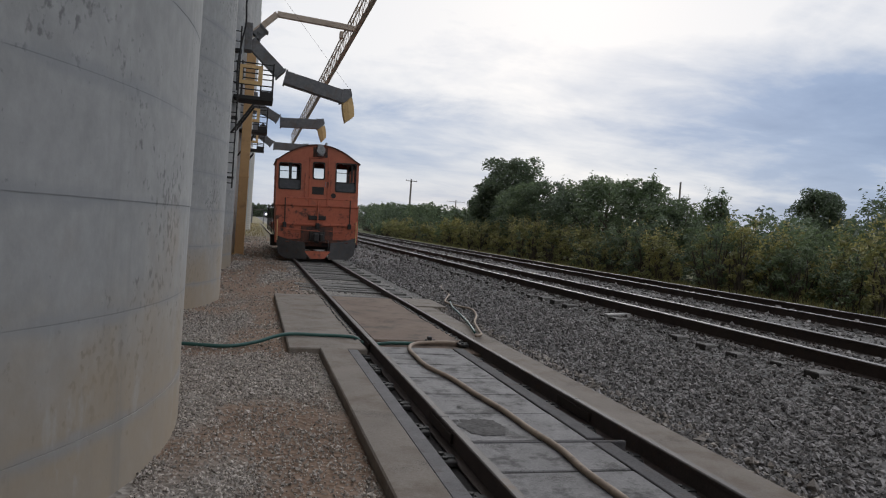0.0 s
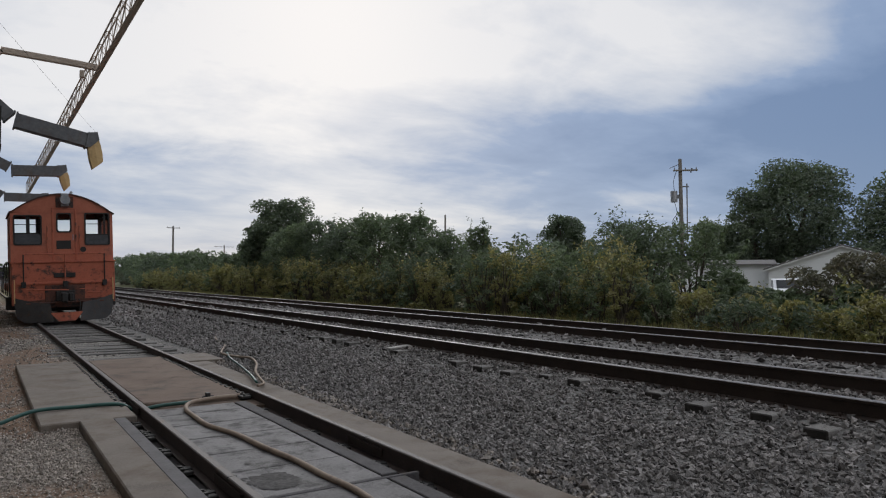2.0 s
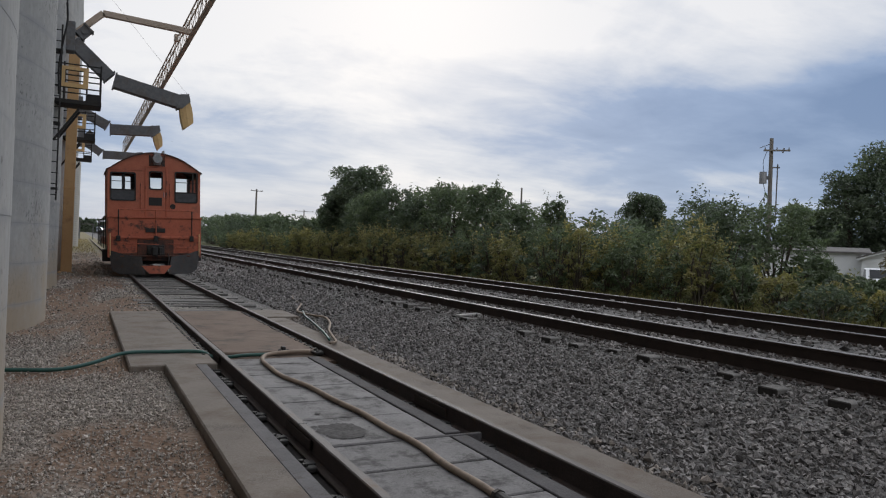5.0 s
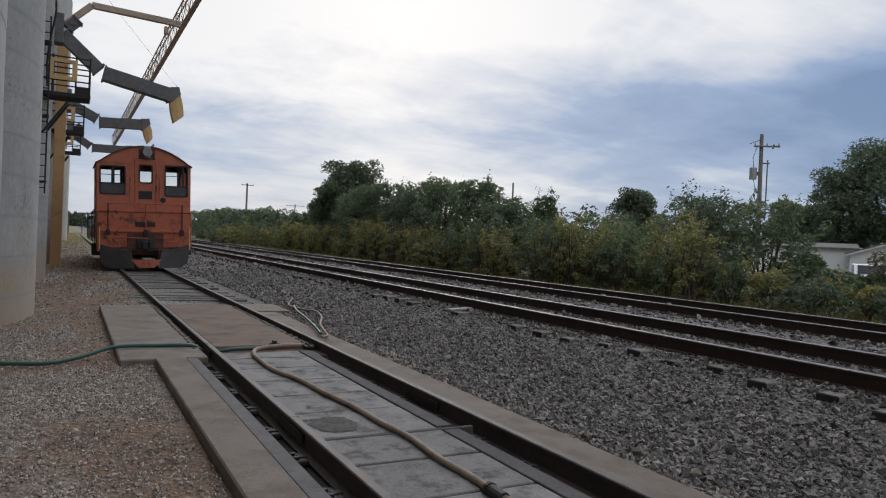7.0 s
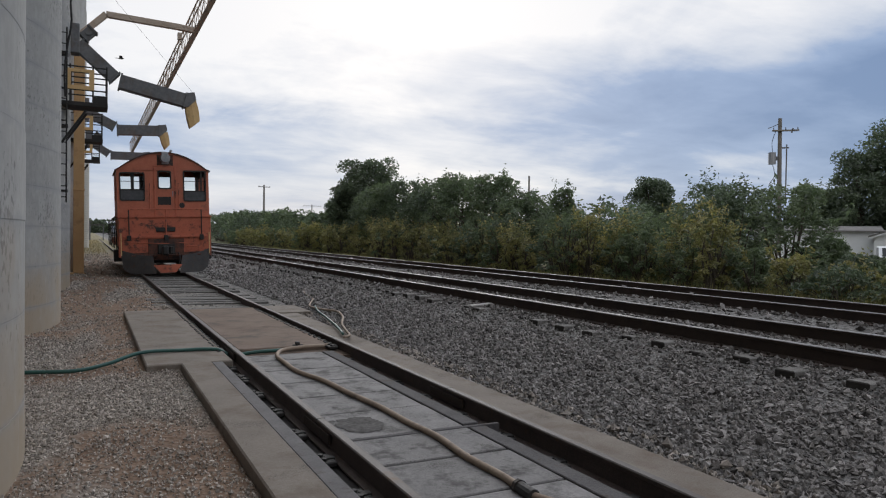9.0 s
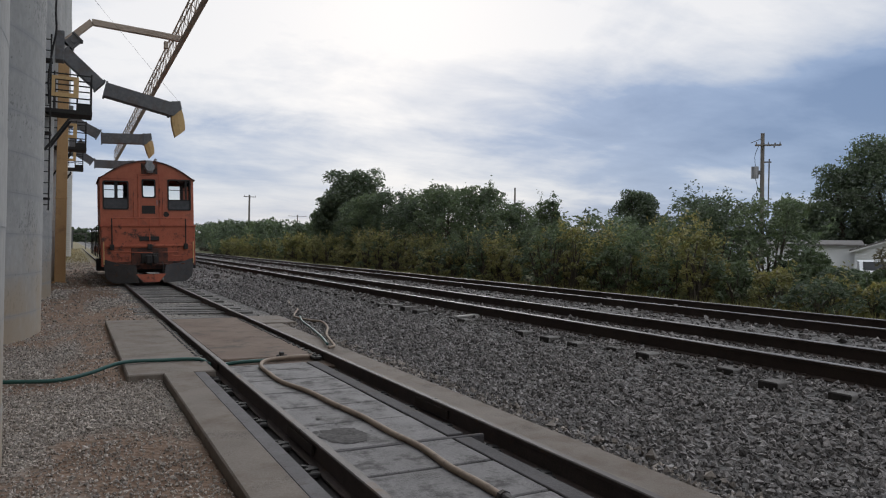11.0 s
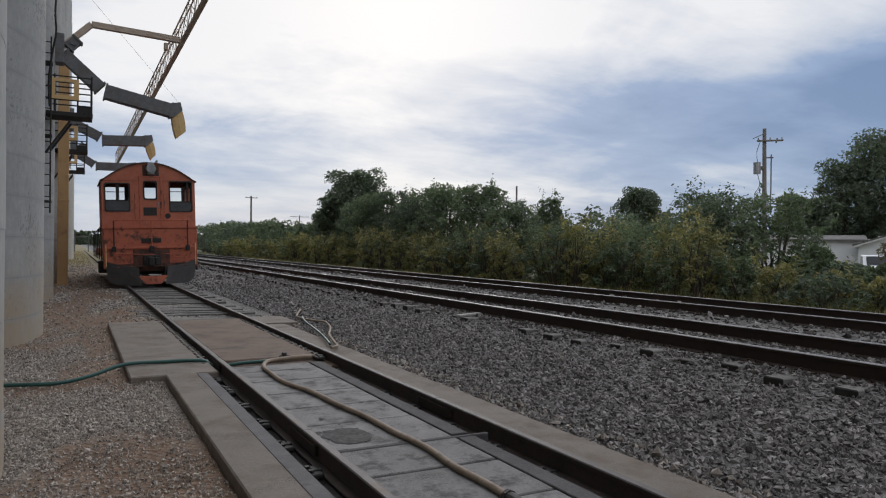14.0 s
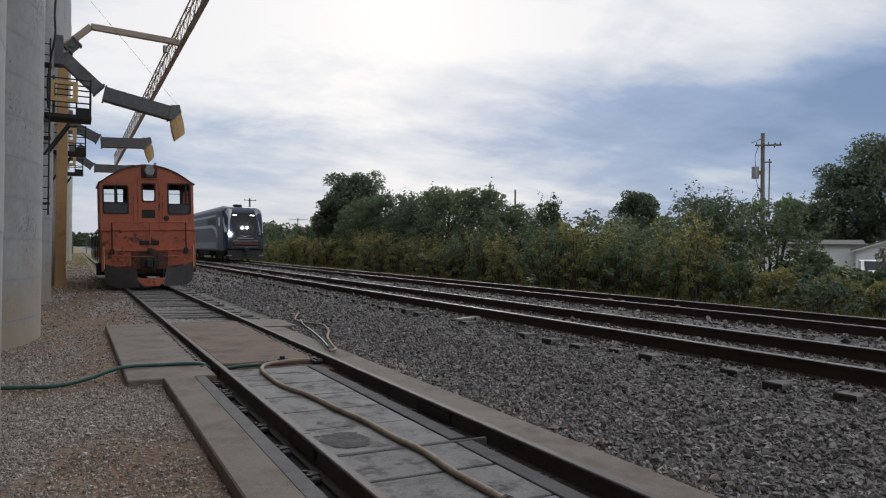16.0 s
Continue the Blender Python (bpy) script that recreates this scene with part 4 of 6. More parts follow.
def build_switcher():
    loco = empty("switching_locomotive", pose(0.10, 27.9, 0.0, 0, -1.9, 0), "faded orange diesel switching locomotive with rust patches and black plow", "locomotive")
    CAB0, CAB1, EAVE, HW = 0.30, 3.3, 3.80, 1.60

    def arch(x):
        return EAVE + 0.68 * (1 - (abs(x) / HW) ** 2.0)

    holes = [(-1.50, -0.67, 2.70, 3.72), (-0.20, 0.25, 3.14, 3.80), (0.69, 1.49, 2.68, 3.82)]
    for nm, y0 in (("end_wall", CAB0), ("front_wall", CAB1 - 0.08)):
        cut = holes if nm == "end_wall" else [(-1.5, -0.67, 2.9, 3.78), (-0.5, 0.55, 3.2, 3.78), (0.69, 1.49, 2.9, 3.78)]
        bm = wall_with_holes(bmesh.new(), -HW, HW, 1.3, EAVE + 0.001, y0, y0 + 0.08, cut)
        n = 24
        ring = [(-HW + 2 * HW * k / n) for k in range(n + 1)]
        prof = [(x, arch(x)) for x in ring] + [(HW, EAVE), (-HW, EAVE)]
        prof = [(x, max(z, EAVE)) for x, z in prof[:-2]] + [(HW, EAVE - 0.001), (-HW, EAVE - 0.001)]
        loft(bm, [[(x, y, z) for x, z in prof] for y in (y0, y0 + 0.08)])
        part(nm, bm, M["orange"], loco)
    side_holes = [(0.85, 1.55, 2.75, 3.65), (1.75, 2.45, 2.75, 3.65)]
    for sx in (-1, 1):
        bm = wall_with_holes(bmesh.new(), CAB0 + 0.08, CAB1 - 0.08, 1.3, EAVE, -0.04, 0.04, side_holes)
        bmesh.ops.transform(bm, matrix=Matrix.Translation((sx * (HW - 0.04), 0, 0)) @ Matrix.Rotation(radians(90), 4, "Z"), verts=bm.verts[:])
        part("side_wall", bm, M["orange"], loco)
        bm = wall_with_holes(bmesh.new(), CAB0 + 0.09, CAB1 - 0.1, 1.5, EAVE, -0.008, 0.008, side_holes)
        bmesh.ops.transform(bm, matrix=Matrix.Translation((sx * (HW - 0.095), 0, 0)) @ Matrix.Rotation(radians(90), 4, "Z"), verts=bm.verts[:])
        part("lining", bm, M["chute"], loco, "grey cab lining")
    part("lining", wall_with_holes(bmesh.new(), -HW + 0.1, HW - 0.1, 1.5, EAVE, CAB1 - 0.1, CAB1 - 0.085, [(-1.5, -0.67, 2.9, 3.78), (-0.5, 0.55, 3.2, 3.78), (0.69, 1.49, 2.9, 3.78)]), M["chute"], loco)
    part("control_stand", box(bmesh.new(), 0.7, 1.2, 1.5, 2.1, 1.5, 2.95, 0.05), M["black"], loco)
    n = 24
    outer = [(-HW - 0.05 + 2 * (HW + 0.05) * k / n) for k in range(n + 1)]
    prof = [(x, arch(max(-HW, min(HW, x))) + 0.03) for x in outer] + [(x, arch(max(-HW, min(HW, x))) - 0.02) for x in reversed(outer)]
    part("roof", loft(bmesh.new(), [[(x, y, z) for x, z in prof] for y in (CAB0 - 0.06, CAB1 + 0.06)]), M["soot"], loco, "sooty brown curved cab roof")
    part("cab_floor", box(bmesh.new(), -HW + 0.09, HW - 0.09, CAB0 + 0.09, CAB1 - 0.09, 1.3, 1.5), M["black"], loco)
    # windows: gaskets, panes, lower dark sashes, bars
    for (x0, x1, z0, z1), kind in zip(holes, ("pair", "door", "single")):
        win = part("window", window_cut(bmesh.new(), x0 + 0.03, x1 - 0.03, z0 + 0.03, z1 - 0.03, CAB0), M["black"], loco, "black rubber-framed cab window")
        mid = z0 + (z1 - z0) * (0.38 if kind == "pair" else 0.32)
        if kind != "door":
            part("lower_sash", box(bmesh.new(), x0, x1, CAB0 + 0.02, CAB0 + 0.05, z0, mid), M["sash"], win, "dark lower pane")
            part("sash_bar", box(bmesh.new(), x0, x1, CAB0 + 0.015, CAB0 + 0.06, mid - 0.02, mid + 0.03), M["black"], win)
        if kind == "pair":
            part("mullion", box(bmesh.new(), -1.13, -1.02, CAB0 + 0.01, CAB0 + 0.06, mid, z1), M["black"], win)
        if kind == "single":
            part("mullion", box(bmesh.new(), 1.30, 1.36, CAB0 + 0.01, CAB0 + 0.06, mid, z1), M["black"], win)
        part("window_rod", rod(bmesh.new(), (x0, CAB0 + 0.04, mid + (z1 - mid) * 0.5), (x1, CAB0 + 0.04, mid + (z1 - mid) * 0.5), 0.012, n=6), M["black"], win)
        pane = part("pane", box(bmesh.new(), x0, x1, CAB0 + 0.052, CAB0 + 0.058, mid if kind != "door" else z0, z1), M["glass"], win)
        pane.visible_shadow = False
    # door in the end wall
    bm = bmesh.new()
    for a, b, c, d in ((-0.36, -0.30, 1.5, 3.95), (0.36, 0.42, 1.5, 3.95), (-0.36, 0.42, 3.95, 4.0)):
        box(bm, a, b, CAB0 - 0.025, CAB0, c, d, 0.005)
    door = part("door", bm, M["orange_worn"], loco, "cab end door")
    part("door_handle", rod(bmesh.new(), (0.30, CAB0 - 0.06, 2.85), (0.30, CAB0 - 0.06, 3.05), 0.015), M["galv"], door)
    bm = box(bmesh.new(), -0.22, 0.24, CAB0 - 0.012, CAB0 + 0.002, 2.54, 2.84, 0.004)
    part("door_vent", bm, M["black"], door, "black kick panel opening")
    bm = bmesh.new()
    bmesh.ops.create_circle(bm, cap_ends=True, segments=16, radius=0.1, matrix=Matrix.Translation((0.62, CAB0 - 0.006, 2.52)) @ Matrix.Rotation(radians(90), 4, "X"))
    part("port", bm, M["black"], loco, "round black cover plate")
    # headlight
    part("soot_patch", box(bmesh.new(), -0.22, 0.34, CAB0 - 0.012, CAB0 + 0.002, 4.0, 4.4, 0.004), M["soot"], loco, "soot-stained plate behind the headlight")
    bm = rod(bmesh.new(), (0.06, CAB0 - 0.28, 4.26), (0.06, CAB0, 4.26), 0.16, 0.18, n=20)
    box(bm, -0.06, 0.18, CAB0 - 0.1, CAB0, 4.05, 4.5, 0.02)
    lamp = part("headlight", bm, M["galv"], loco, "dull silver twin headlight")
    for dz in (-0.075, 0.075):
        part("lens", rod(bmesh.new(), (0.06, CAB0 - 0.3, 4.26 + dz), (0.06, CAB0 - 0.275, 4.26 + dz), 0.062, n=14), M["glass"], lamp)
    part("roof_horn", rod(bmesh.new(), (0.28, 0.35, 4.55), (0.28, 0.7, 4.55), 0.05, 0.03, n=10), M["galv"], loco)
    # end sill, porch plate and its fittings
    part("end_plate", box(bmesh.new(), -1.60, 1.60, 0.02, 0.30, 0.62, 2.06, 0.02), M["orange_worn"], loco, "battered orange end plate with rust patches")
    part("ledge", box(bmesh.new(), -1.63, 1.63, -0.02, 0.32, 2.06, 2.11, 0.006), M["orange_worn"], loco)
    part("sill_bar", box(bmesh.new(), -1.45, 1.45, -0.06, 0.03, 1.32, 1.40, 0.008), M["orange_worn"], loco)
    rail_ob = part("handrail", rod(bmesh.new(), (-1.27, -0.1, 2.36), (1.27, -0.1, 2.36), 0.022), M["orange_worn"], loco, "rusty orange end handrail")
    for x in (-1.25, 0.0, 1.25):
        part("stanchion", rod(bmesh.new(), (x, -0.1, 1.35), (x, -0.1, 2.36), 0.022), M["black"] if x else M["orange_worn"], rail_ob)
        part("foot", box(bmesh.new(), x - 0.07, x + 0.07, -0.13, 0.03, 1.22, 1.42, 0.01), M["black"], rail_ob)
    for sx in (-1, 1):
        part("grab_iron", tube(bmesh.new(), [(sx * 0.95, 0.02, 1.12), (sx * 0.95, -0.08, 1.12), (sx * 0.6, -0.09, 1.12), (sx * 0.45, -0.08, 1.12), (sx * 0.45, 0.02, 1.12)], 0.014, n=6, sub=3), M["orange_worn"], loco)
        part("grab_iron", tube(bmesh.new(), [(sx * 1.15, 0.02, 0.98), (sx * 1.15, -0.08, 0.98), (sx * 0.75, -0.08, 0.98), (sx * 0.75, 0.02, 0.98)], 0.014, n=6, sub=3), M["orange_worn"], loco)
        part("corner_grab", rod(bmesh.new(), (sx * 1.52, -0.05, 0.7), (sx * 1.52, -0.05, 1.5), 0.016), M["yellow"], loco)
        part("cab_grab", rod(bmesh.new(), (sx * 0.5, CAB0 - 0.06, 2.4), (sx * 0.5, CAB0 - 0.06, 3.35), 0.014), M["orange_worn"], loco)
        # plow blade
        bm = bmesh.new()
        ring = lambda dy: [(sx * 0.40, dy - 0.5, 0.03), (sx * 1.22, dy - 0.12, 0.03), (sx * 1.46, dy + 0.0, 0.2), (sx * 1.56, dy + 0.1, 0.90), (sx * 1.0, dy - 0.16, 0.72), (sx * 0.5, dy - 0.36, 0.66)]
        loft(bm, [ring(-0.06), ring(-0.02)])
        part("plow_blade", bm, M["plow"], loco, "scuffed black steel plow blade")
        part("plow_strut", bar(bmesh.new(), (sx * 1.0, 0.0, 0.4), (sx * 1.0, 0.5, 0.7), 0.08, 0.08), M["black"], loco)
    part("pilot", loft(bmesh.new(), [[(-0.5, y, 0.34), (0.5, y, 0.34), (0.26, y - 0.02, 0.05), (-0.26, y - 0.02, 0.05)] for y in (-0.5, -0.4)]), M["orange_worn"], loco, "orange centre pilot plate")
    part("grimy_plate", box(bmesh.new(), -0.62, 0.62, -0.02, 0.03, 0.5, 1.28, 0.01), M["soot"], loco, "soot-blackened plate round the coupler")
    part("grimy_plate", box(bmesh.new(), -1.5, 1.5, -0.005, 0.03, 0.5, 0.78, 0.005), M["soot"], loco)
    part("sill_step", box(bmesh.new(), -1.2, 1.2, -0.2, -0.02, 0.66, 0.70, 0.005), M["soot"], loco)
    bm = box(bmesh.new(), -0.3, 0.3, -0.10, 0.04, 0.72, 1.08, 0.02)
    part("draft_pocket", bm, M["black"], loco)
    bm = box(bmesh.new(), -0.11, 0.11, -0.62, 0.0, 0.78, 0.98, 0.03)
    box(bm, -0.2, 0.02, -0.82, -0.5, 0.70, 1.04, 0.05)
    box(bm, 0.04, 0.2, -0.78, -0.56, 0.72, 1.02, 0.04)
    part("coupler", bm, M["black"], loco, "black knuckle coupler")
    part("cut_lever", rod(bmesh.new(), (-1.2, -0.12, 1.16), (0.1, -0.14, 1.1), 0.014, n=6), M["orange_worn"], loco)
    # flat black box set on the end plate above the coupler
    part("step_patch", box(bmesh.new(), -0.34, 0.33, -0.03, 0.03, 1.54, 1.7, 0.01), M["black"], loco, "black patch above the coupler")
    part("brake_hose", tube(bmesh.new(), [(0.42, -0.05, 0.75), (0.44, -0.25, 0.6), (0.40, -0.36, 0.35), (0.34, -0.4, 0.08)], 0.026, sub=4), M["black"], loco)
    # frame, hood, walkway and rails behind the cab
    part("frame", box(bmesh.new(), -1.5, 1.5, 0.3, 13.0, 0.95, 1.3, 0.02), M["orange_worn"], loco)
    bm = box(bmesh.new(), -0.95, 0.95, CAB1, 12.6, 1.3, 3.25, 0.12)
    part("hood", bm, M["orange"], loco)
    for k in range(7):
        for sx in (-1, 1):
            part("hood_door", box(bmesh.new(), sx * 0.965 - 0.012, sx * 0.965 + 0.012, CAB1 + 0.5 + 1.2 * k, CAB1 + 1.5 + 1.2 * k, 1.5, 3.2, 0.01), M["orange_worn"], loco)
    part("exhaust_stack", rod(bmesh.new(), (0, 6.5, 3.5), (0, 6.5, 4.0), 0.22, n=16), M["black"], loco)
    for sx in (-1, 1):
        sr = part("side_rail", rod(bmesh.new(), (sx * 1.68, 0.9, 2.12), (sx * 1.5, 12.8, 2.12), 0.02), M["black"], loco, "black side handrail")
        for k in range(6):
            part("stanchion", rod(bmesh.new(), (sx * 1.64, 0.95 + 2.3 * k, 0.9), (sx * 1.64, 0.95 + 2.3 * k, 2.12), 0.02), M["black"], sr)
        part("side_step", box(bmesh.new(), sx * 1.6 - 0.14, sx * 1.6 + 0.14, 0.9, 1.6, 0.45, 0.9, 0.02), M["black"], loco)
        part("fuel_tank", box(bmesh.new(), sx * 0.9 - 0.5, sx * 0.9 + 0.5, 5.2, 8.0, 0.45, 0.95, 0.06), M["black"], loco)
    for yc in (2.4, 10.6):
        tr = part("truck", box(bmesh.new(), -1.2, 1.2, yc - 1.6, yc + 1.6, 0.35, 0.75, 0.05), M["black"], loco, "black truck frame")
        for dy in (-1.1, 1.1):
            for sx in (-1, 1):
                part("wheel", rod(bmesh.new(), (sx * 0.70, yc + dy, 0.5), (sx * 0.83, yc + dy, 0.5), 0.5, n=24), M["black"], tr)
    return loco


build_switcher()


# ---- utility poles ----
def build_pole(x, y, top, r, arms, lean=0.0, rz=0.0, gear=False, label="weathered wooden utility pole with a crossarm"):
    ob = empty("utility_pole", pose(x, y, -0.35, 0, lean, rz), label, "utility pole", "utility poles")
    hgt = top + 0.35
    part("post", rod(bmesh.new(), (0, 0, 0), (0, 0, hgt), r, r * 0.7, n=12), M["pole_wood"], ob)
    for z, w in arms:
        off = 0.35 if gear else 0.0
        arm = part("crossarm", box(bmesh.new(), off - w / 2, off + w / 2, -r - 0.1, -r * 0.6, hgt - z - 0.12, hgt - z, 0.01), M["pole_wood"], ob)
        for k in range(3):
            part("insulator", rod(bmesh.new(), (off + w * (k - 1) * 0.45, -r - 0.04, hgt - z), (off + w * (k - 1) * 0.45, -r - 0.04, hgt - z + 0.18), 0.05, 0.03, n=8), M["chute"], arm)
    if gear:
        part("transformer", rod(bmesh.new(), (-r - 0.34, 0, hgt - 3.5), (-r - 0.34, 0, hgt - 2.6), 0.27, n=14), M["galv"], ob, "grey pole transformer")
        part("transformer_bracket", box(bmesh.new(), -r - 0.2, -r * 0.5, -0.08, 0.08, hgt - 3.2, hgt - 2.9), M["chute"], ob)
        part("bracket_arm", bar(bmesh.new(), (-0.85, 0, hgt - 0.75), (0.1, 0, hgt - 0.35), 0.05, 0.05), M["chute"], ob)
        part("cutout", rod(bmesh.new(), (0.75, -0.3, hgt - 1.15), (0.85, -0.3, hgt - 0.8), 0.06, n=8), M["chute"], ob)
        part("conduit", rod(bmesh.new(), (r + 0.25, 0, hgt - 6.5), (r + 0.3, 0, hgt - 2.0), 0.05, n=8), M["chute"], ob)
        part("conduit_bracket", box(bmesh.new(), 0, r + 0.45, -0.05, 0.05, hgt - 2.3, hgt - 2.2), M["chute"], ob)
        part("drop_wire", tube(bmesh.new(), [(-0.3, 0, hgt - 1.0), (-0.55, 0, hgt - 1.8), (-0.5, 0, hgt - 2.6)], 0.022, n=5), M["black"], ob)
        part("drop_wire", tube(bmesh.new(), [(-0.5, 0, hgt - 3.5), (-0.35, 0, hgt - 4.4), (-0.75, 0, hgt - 5.2), (-0.3, 0, hgt - 6.2)], 0.022, n=5), M["black"], ob)
    return ob


build_pole(44.9, 37.0, 10.9, 0.2, [(0.9, 1.9)], -0.5, -38, True, "weathered utility pole with transformer and crossarm behind bushes")
build_pole(26.2, 131.5, 10.5, 0.22, [(0.3, 2.2)])
build_pole(60.5, 219.5, 11.0, 0.24, [(0.4, 6.0)])
build_pole(33.2, 54.0, 7.1, 0.11, [], label="slim bare pole rising behind the bushes")


# ---- trees and bushes ----
rng = np.random.default_rng(5)


def leaf_cloud(pts, size, flat=0.3):
    """Two-triangle leaves at pts, turned at random; size per leaf."""
    n = len(pts)
    a = rng.normal(size=(n, 3))
    a[:, 2] *= flat + 0.4
    a /= np.linalg.norm(a, axis=1)[:, None]
    b = np.cross(a, rng.normal(size=(n, 3)))
    b /= np.linalg.norm(b, axis=1)[:, None]
    s = (size * rng.uniform(0.6, 1.3, n))[:, None]
    tip, w = a * s, b * s * 0.42
    bend = np.cross(a, b) * s * 0.18
    v = np.stack((pts - tip, pts + w + bend, pts + tip, pts - w + bend), axis=1).reshape(-1, 3)
    f = np.arange(n * 4).reshape(n, 4)
    return v, f


def crown_points(lobes, n):
    """Leaf places in the shells of many small lobes."""
    out = []
    vol = np.array([l[3] ** 2 for l in lobes])
    cnt = np.maximum(8, (n * vol / vol.sum()).astype(int))
    for (x, y, z, r), c in zip(lobes, cnt):
        d = rng.normal(size=(c, 3))
        d /= np.linalg.norm(d, axis=1)[:, None]
        d[:, 2] = np.where(d[:, 2] < -0.45, -d[:, 2], d[:, 2])
        rad = r * (0.45 + 0.6 * rng.random(c) ** 0.6)
        out.append(np.array((x, y, z)) + d * rad[:, None] * np.array((1, 1, 0.85)))
    return np.concatenate(out)


def plant(name, x, y, h, spread, mat, label, category, leaves, leaf, base=0.25, lobes=26, stems=4, group="", shoots=0, ground=-0.33, full=False):
    ob = empty(name, pose(x, y, ground), label, category, group)
    L = []
    for k in range(lobes):
        a, u = 2.4 * k + rng.uniform(-0.5, 0.5), (k + rng.uniform(0, 1)) / lobes
        z = h * (base + (0.93 - base) * u)
        env = spread * (0.35 + 0.65 * math.sin(math.pi * (0.2 + 0.5 * u if full else min(1, 0.22 + 0.72 * u))))
        rr = env * rng.uniform(0.15, 0.9) ** 0.7
        L.append((rr * math.cos(a), rr * math.sin(a), z, max(0.22, spread * (rng.uniform(0.2, 0.38) if stems == 1 else rng.uniform(0.11, 0.26)))))
    bm = bmesh.new()
    tr = max(0.03, h * 0.018)
    if stems == 1:
        rod(bm, (0, 0, -0.1), (0, 0, h * 0.45), tr * 1.5, tr, n=10)
        starts = [(0, 0, h * 0.28), (0, 0, h * 0.36), (0, 0, h * 0.44)]
    else:
        starts = [(rng.uniform(-0.3, 0.3), rng.uniform(-0.3, 0.3), -0.1) for _ in range(stems)]
    for k, l in enumerate(L[:: max(1, lobes // max(10, stems * 3))]):
        s = Vector(starts[k % len(starts)])
        e = Vector(l[:3])
        mid = s.lerp(e, 0.55) + Vector((rng.uniform(-0.15, 0.15), rng.uniform(-0.15, 0.15), 0.1 * h))
        rod(bm, s, mid, tr * 0.8, tr * 0.5, n=6)
        rod(bm, mid, e, tr * 0.5, tr * 0.2, n=5)
    part("trunk" if stems == 1 else "branchwork", bm, M["bark"], ob)
    pts = crown_points(L, leaves)
    if shoots:
        extra = []
        for k in range(shoots):
            a, u = rng.uniform(0, 2 * math.pi), rng.uniform(0.3, 1.0)
            p0 = np.array((spread * 0.8 * u * math.cos(a), spread * 0.8 * u * math.sin(a), h * (0.9 - 0.25 * u * u)))
            d = np.array((0.5 * math.cos(a) * u, 0.5 * math.sin(a) * u, 1.0))
            ln = rng.uniform(0.4, 1.1)
            t = rng.random(34)
            extra.append(p0 + d * (ln * t)[:, None] + rng.normal(size=(34, 3)) * 0.1)
        pts = np.concatenate([pts] + extra)
    v, f = leaf_cloud(pts, leaf)
    crown = new("crown", raw_mesh("crown", v, f, mat))
    crown.parent = ob
    return ob


def hedge_height(d):
    """Skyline of the hedge by bearing in degrees, as metres of growth."""
    pts = ((0, 8.4), (7, 7.6), (10, 6.6), (12, 5.3), (14, 5.2), (15.7, 4.1), (17.4, 4.2), (18.5, 5.6), (22, 6.1), (25, 6.0), (27, 6.3), (30, 5.9), (31.4, 5.0), (33.5, 4.5), (34.6, 4.0), (36.6, 3.5), (37.8, 2.9), (39, 2.5), (41, 2.6), (44, 2.9), (45.3, 3.3), (46.6, 4.2), (48, 4.6), (50, 4.3), (53.3, 4.2), (54.4, 3.6), (55.2, 1.5), (57, 1.3), (60, 1.3), (66, 1.6), (90, 2.2))
    for (a, va), (b, vb) in zip(pts, pts[1:]):
        if d <= b:
            return va + (vb - va) * (d - a) / (b - a)
    return 3.0


def build_hedge():
    y = 1.0
    while y < 175:
        x = 20.5 + rng.uniform(-1.3, 1.5) + (max(0, y - 70) * 0.045)
        d = math.degrees(math.atan2(x + 2.4, y))
        h = hedge_height(d) * rng.uniform(0.86, 1.05)
        mat = M["leaf"] if rng.random() < 0.6 else M["leaf_dark"]
        sp = (1.5 + 0.18 * h if h > 2.4 else 1.1) * (1 if y < 80 else 1.5)
        near = y < 70
        plant("bush", x, y, h, sp, mat, "tall dense green bush in the trackside hedge", "bush", 5600 if near else 1600, (0.082 if y < 34 else 0.11) if near else 0.22, base=0.08, lobes=64, group="trackside bushes", shoots=0 if h < 2.4 else 16 if near else 6)
        y += sp * (0.85 if y < 70 else 1.2)
    y = 2.0
    while y < 120:
        x = 17.2 + rng.uniform(-0.9, 0.9) + max(0, y - 60) * 0.03
        pick = rng.random()
        mat = M["leaf_yellow"] if pick < 0.7 else M["leaf"] if pick < 0.92 else M["leaf_dark"]
        h = rng.uniform(1.5, 3.0) * (0.52 if y < 15.8 else 1 if y < 60 else 0.9)
        col = "yellow-green" if pick < 0.7 else "green"
        plant("shrub", x, y, h, rng.uniform(0.9, 1.4), mat, "leggy %s shrub at the foot of the hedge" % col, "shrub", 1300 if y < 60 else 500, 0.078 if y < 60 else 0.14, base=0.08, lobes=22, stems=6, group="trackside shrubs", shoots=8 if y > 15.8 else 2)
        y += rng.uniform(0.55, 1.1) * (1 if y < 40 else 1.5 if y < 60 else 2.4)


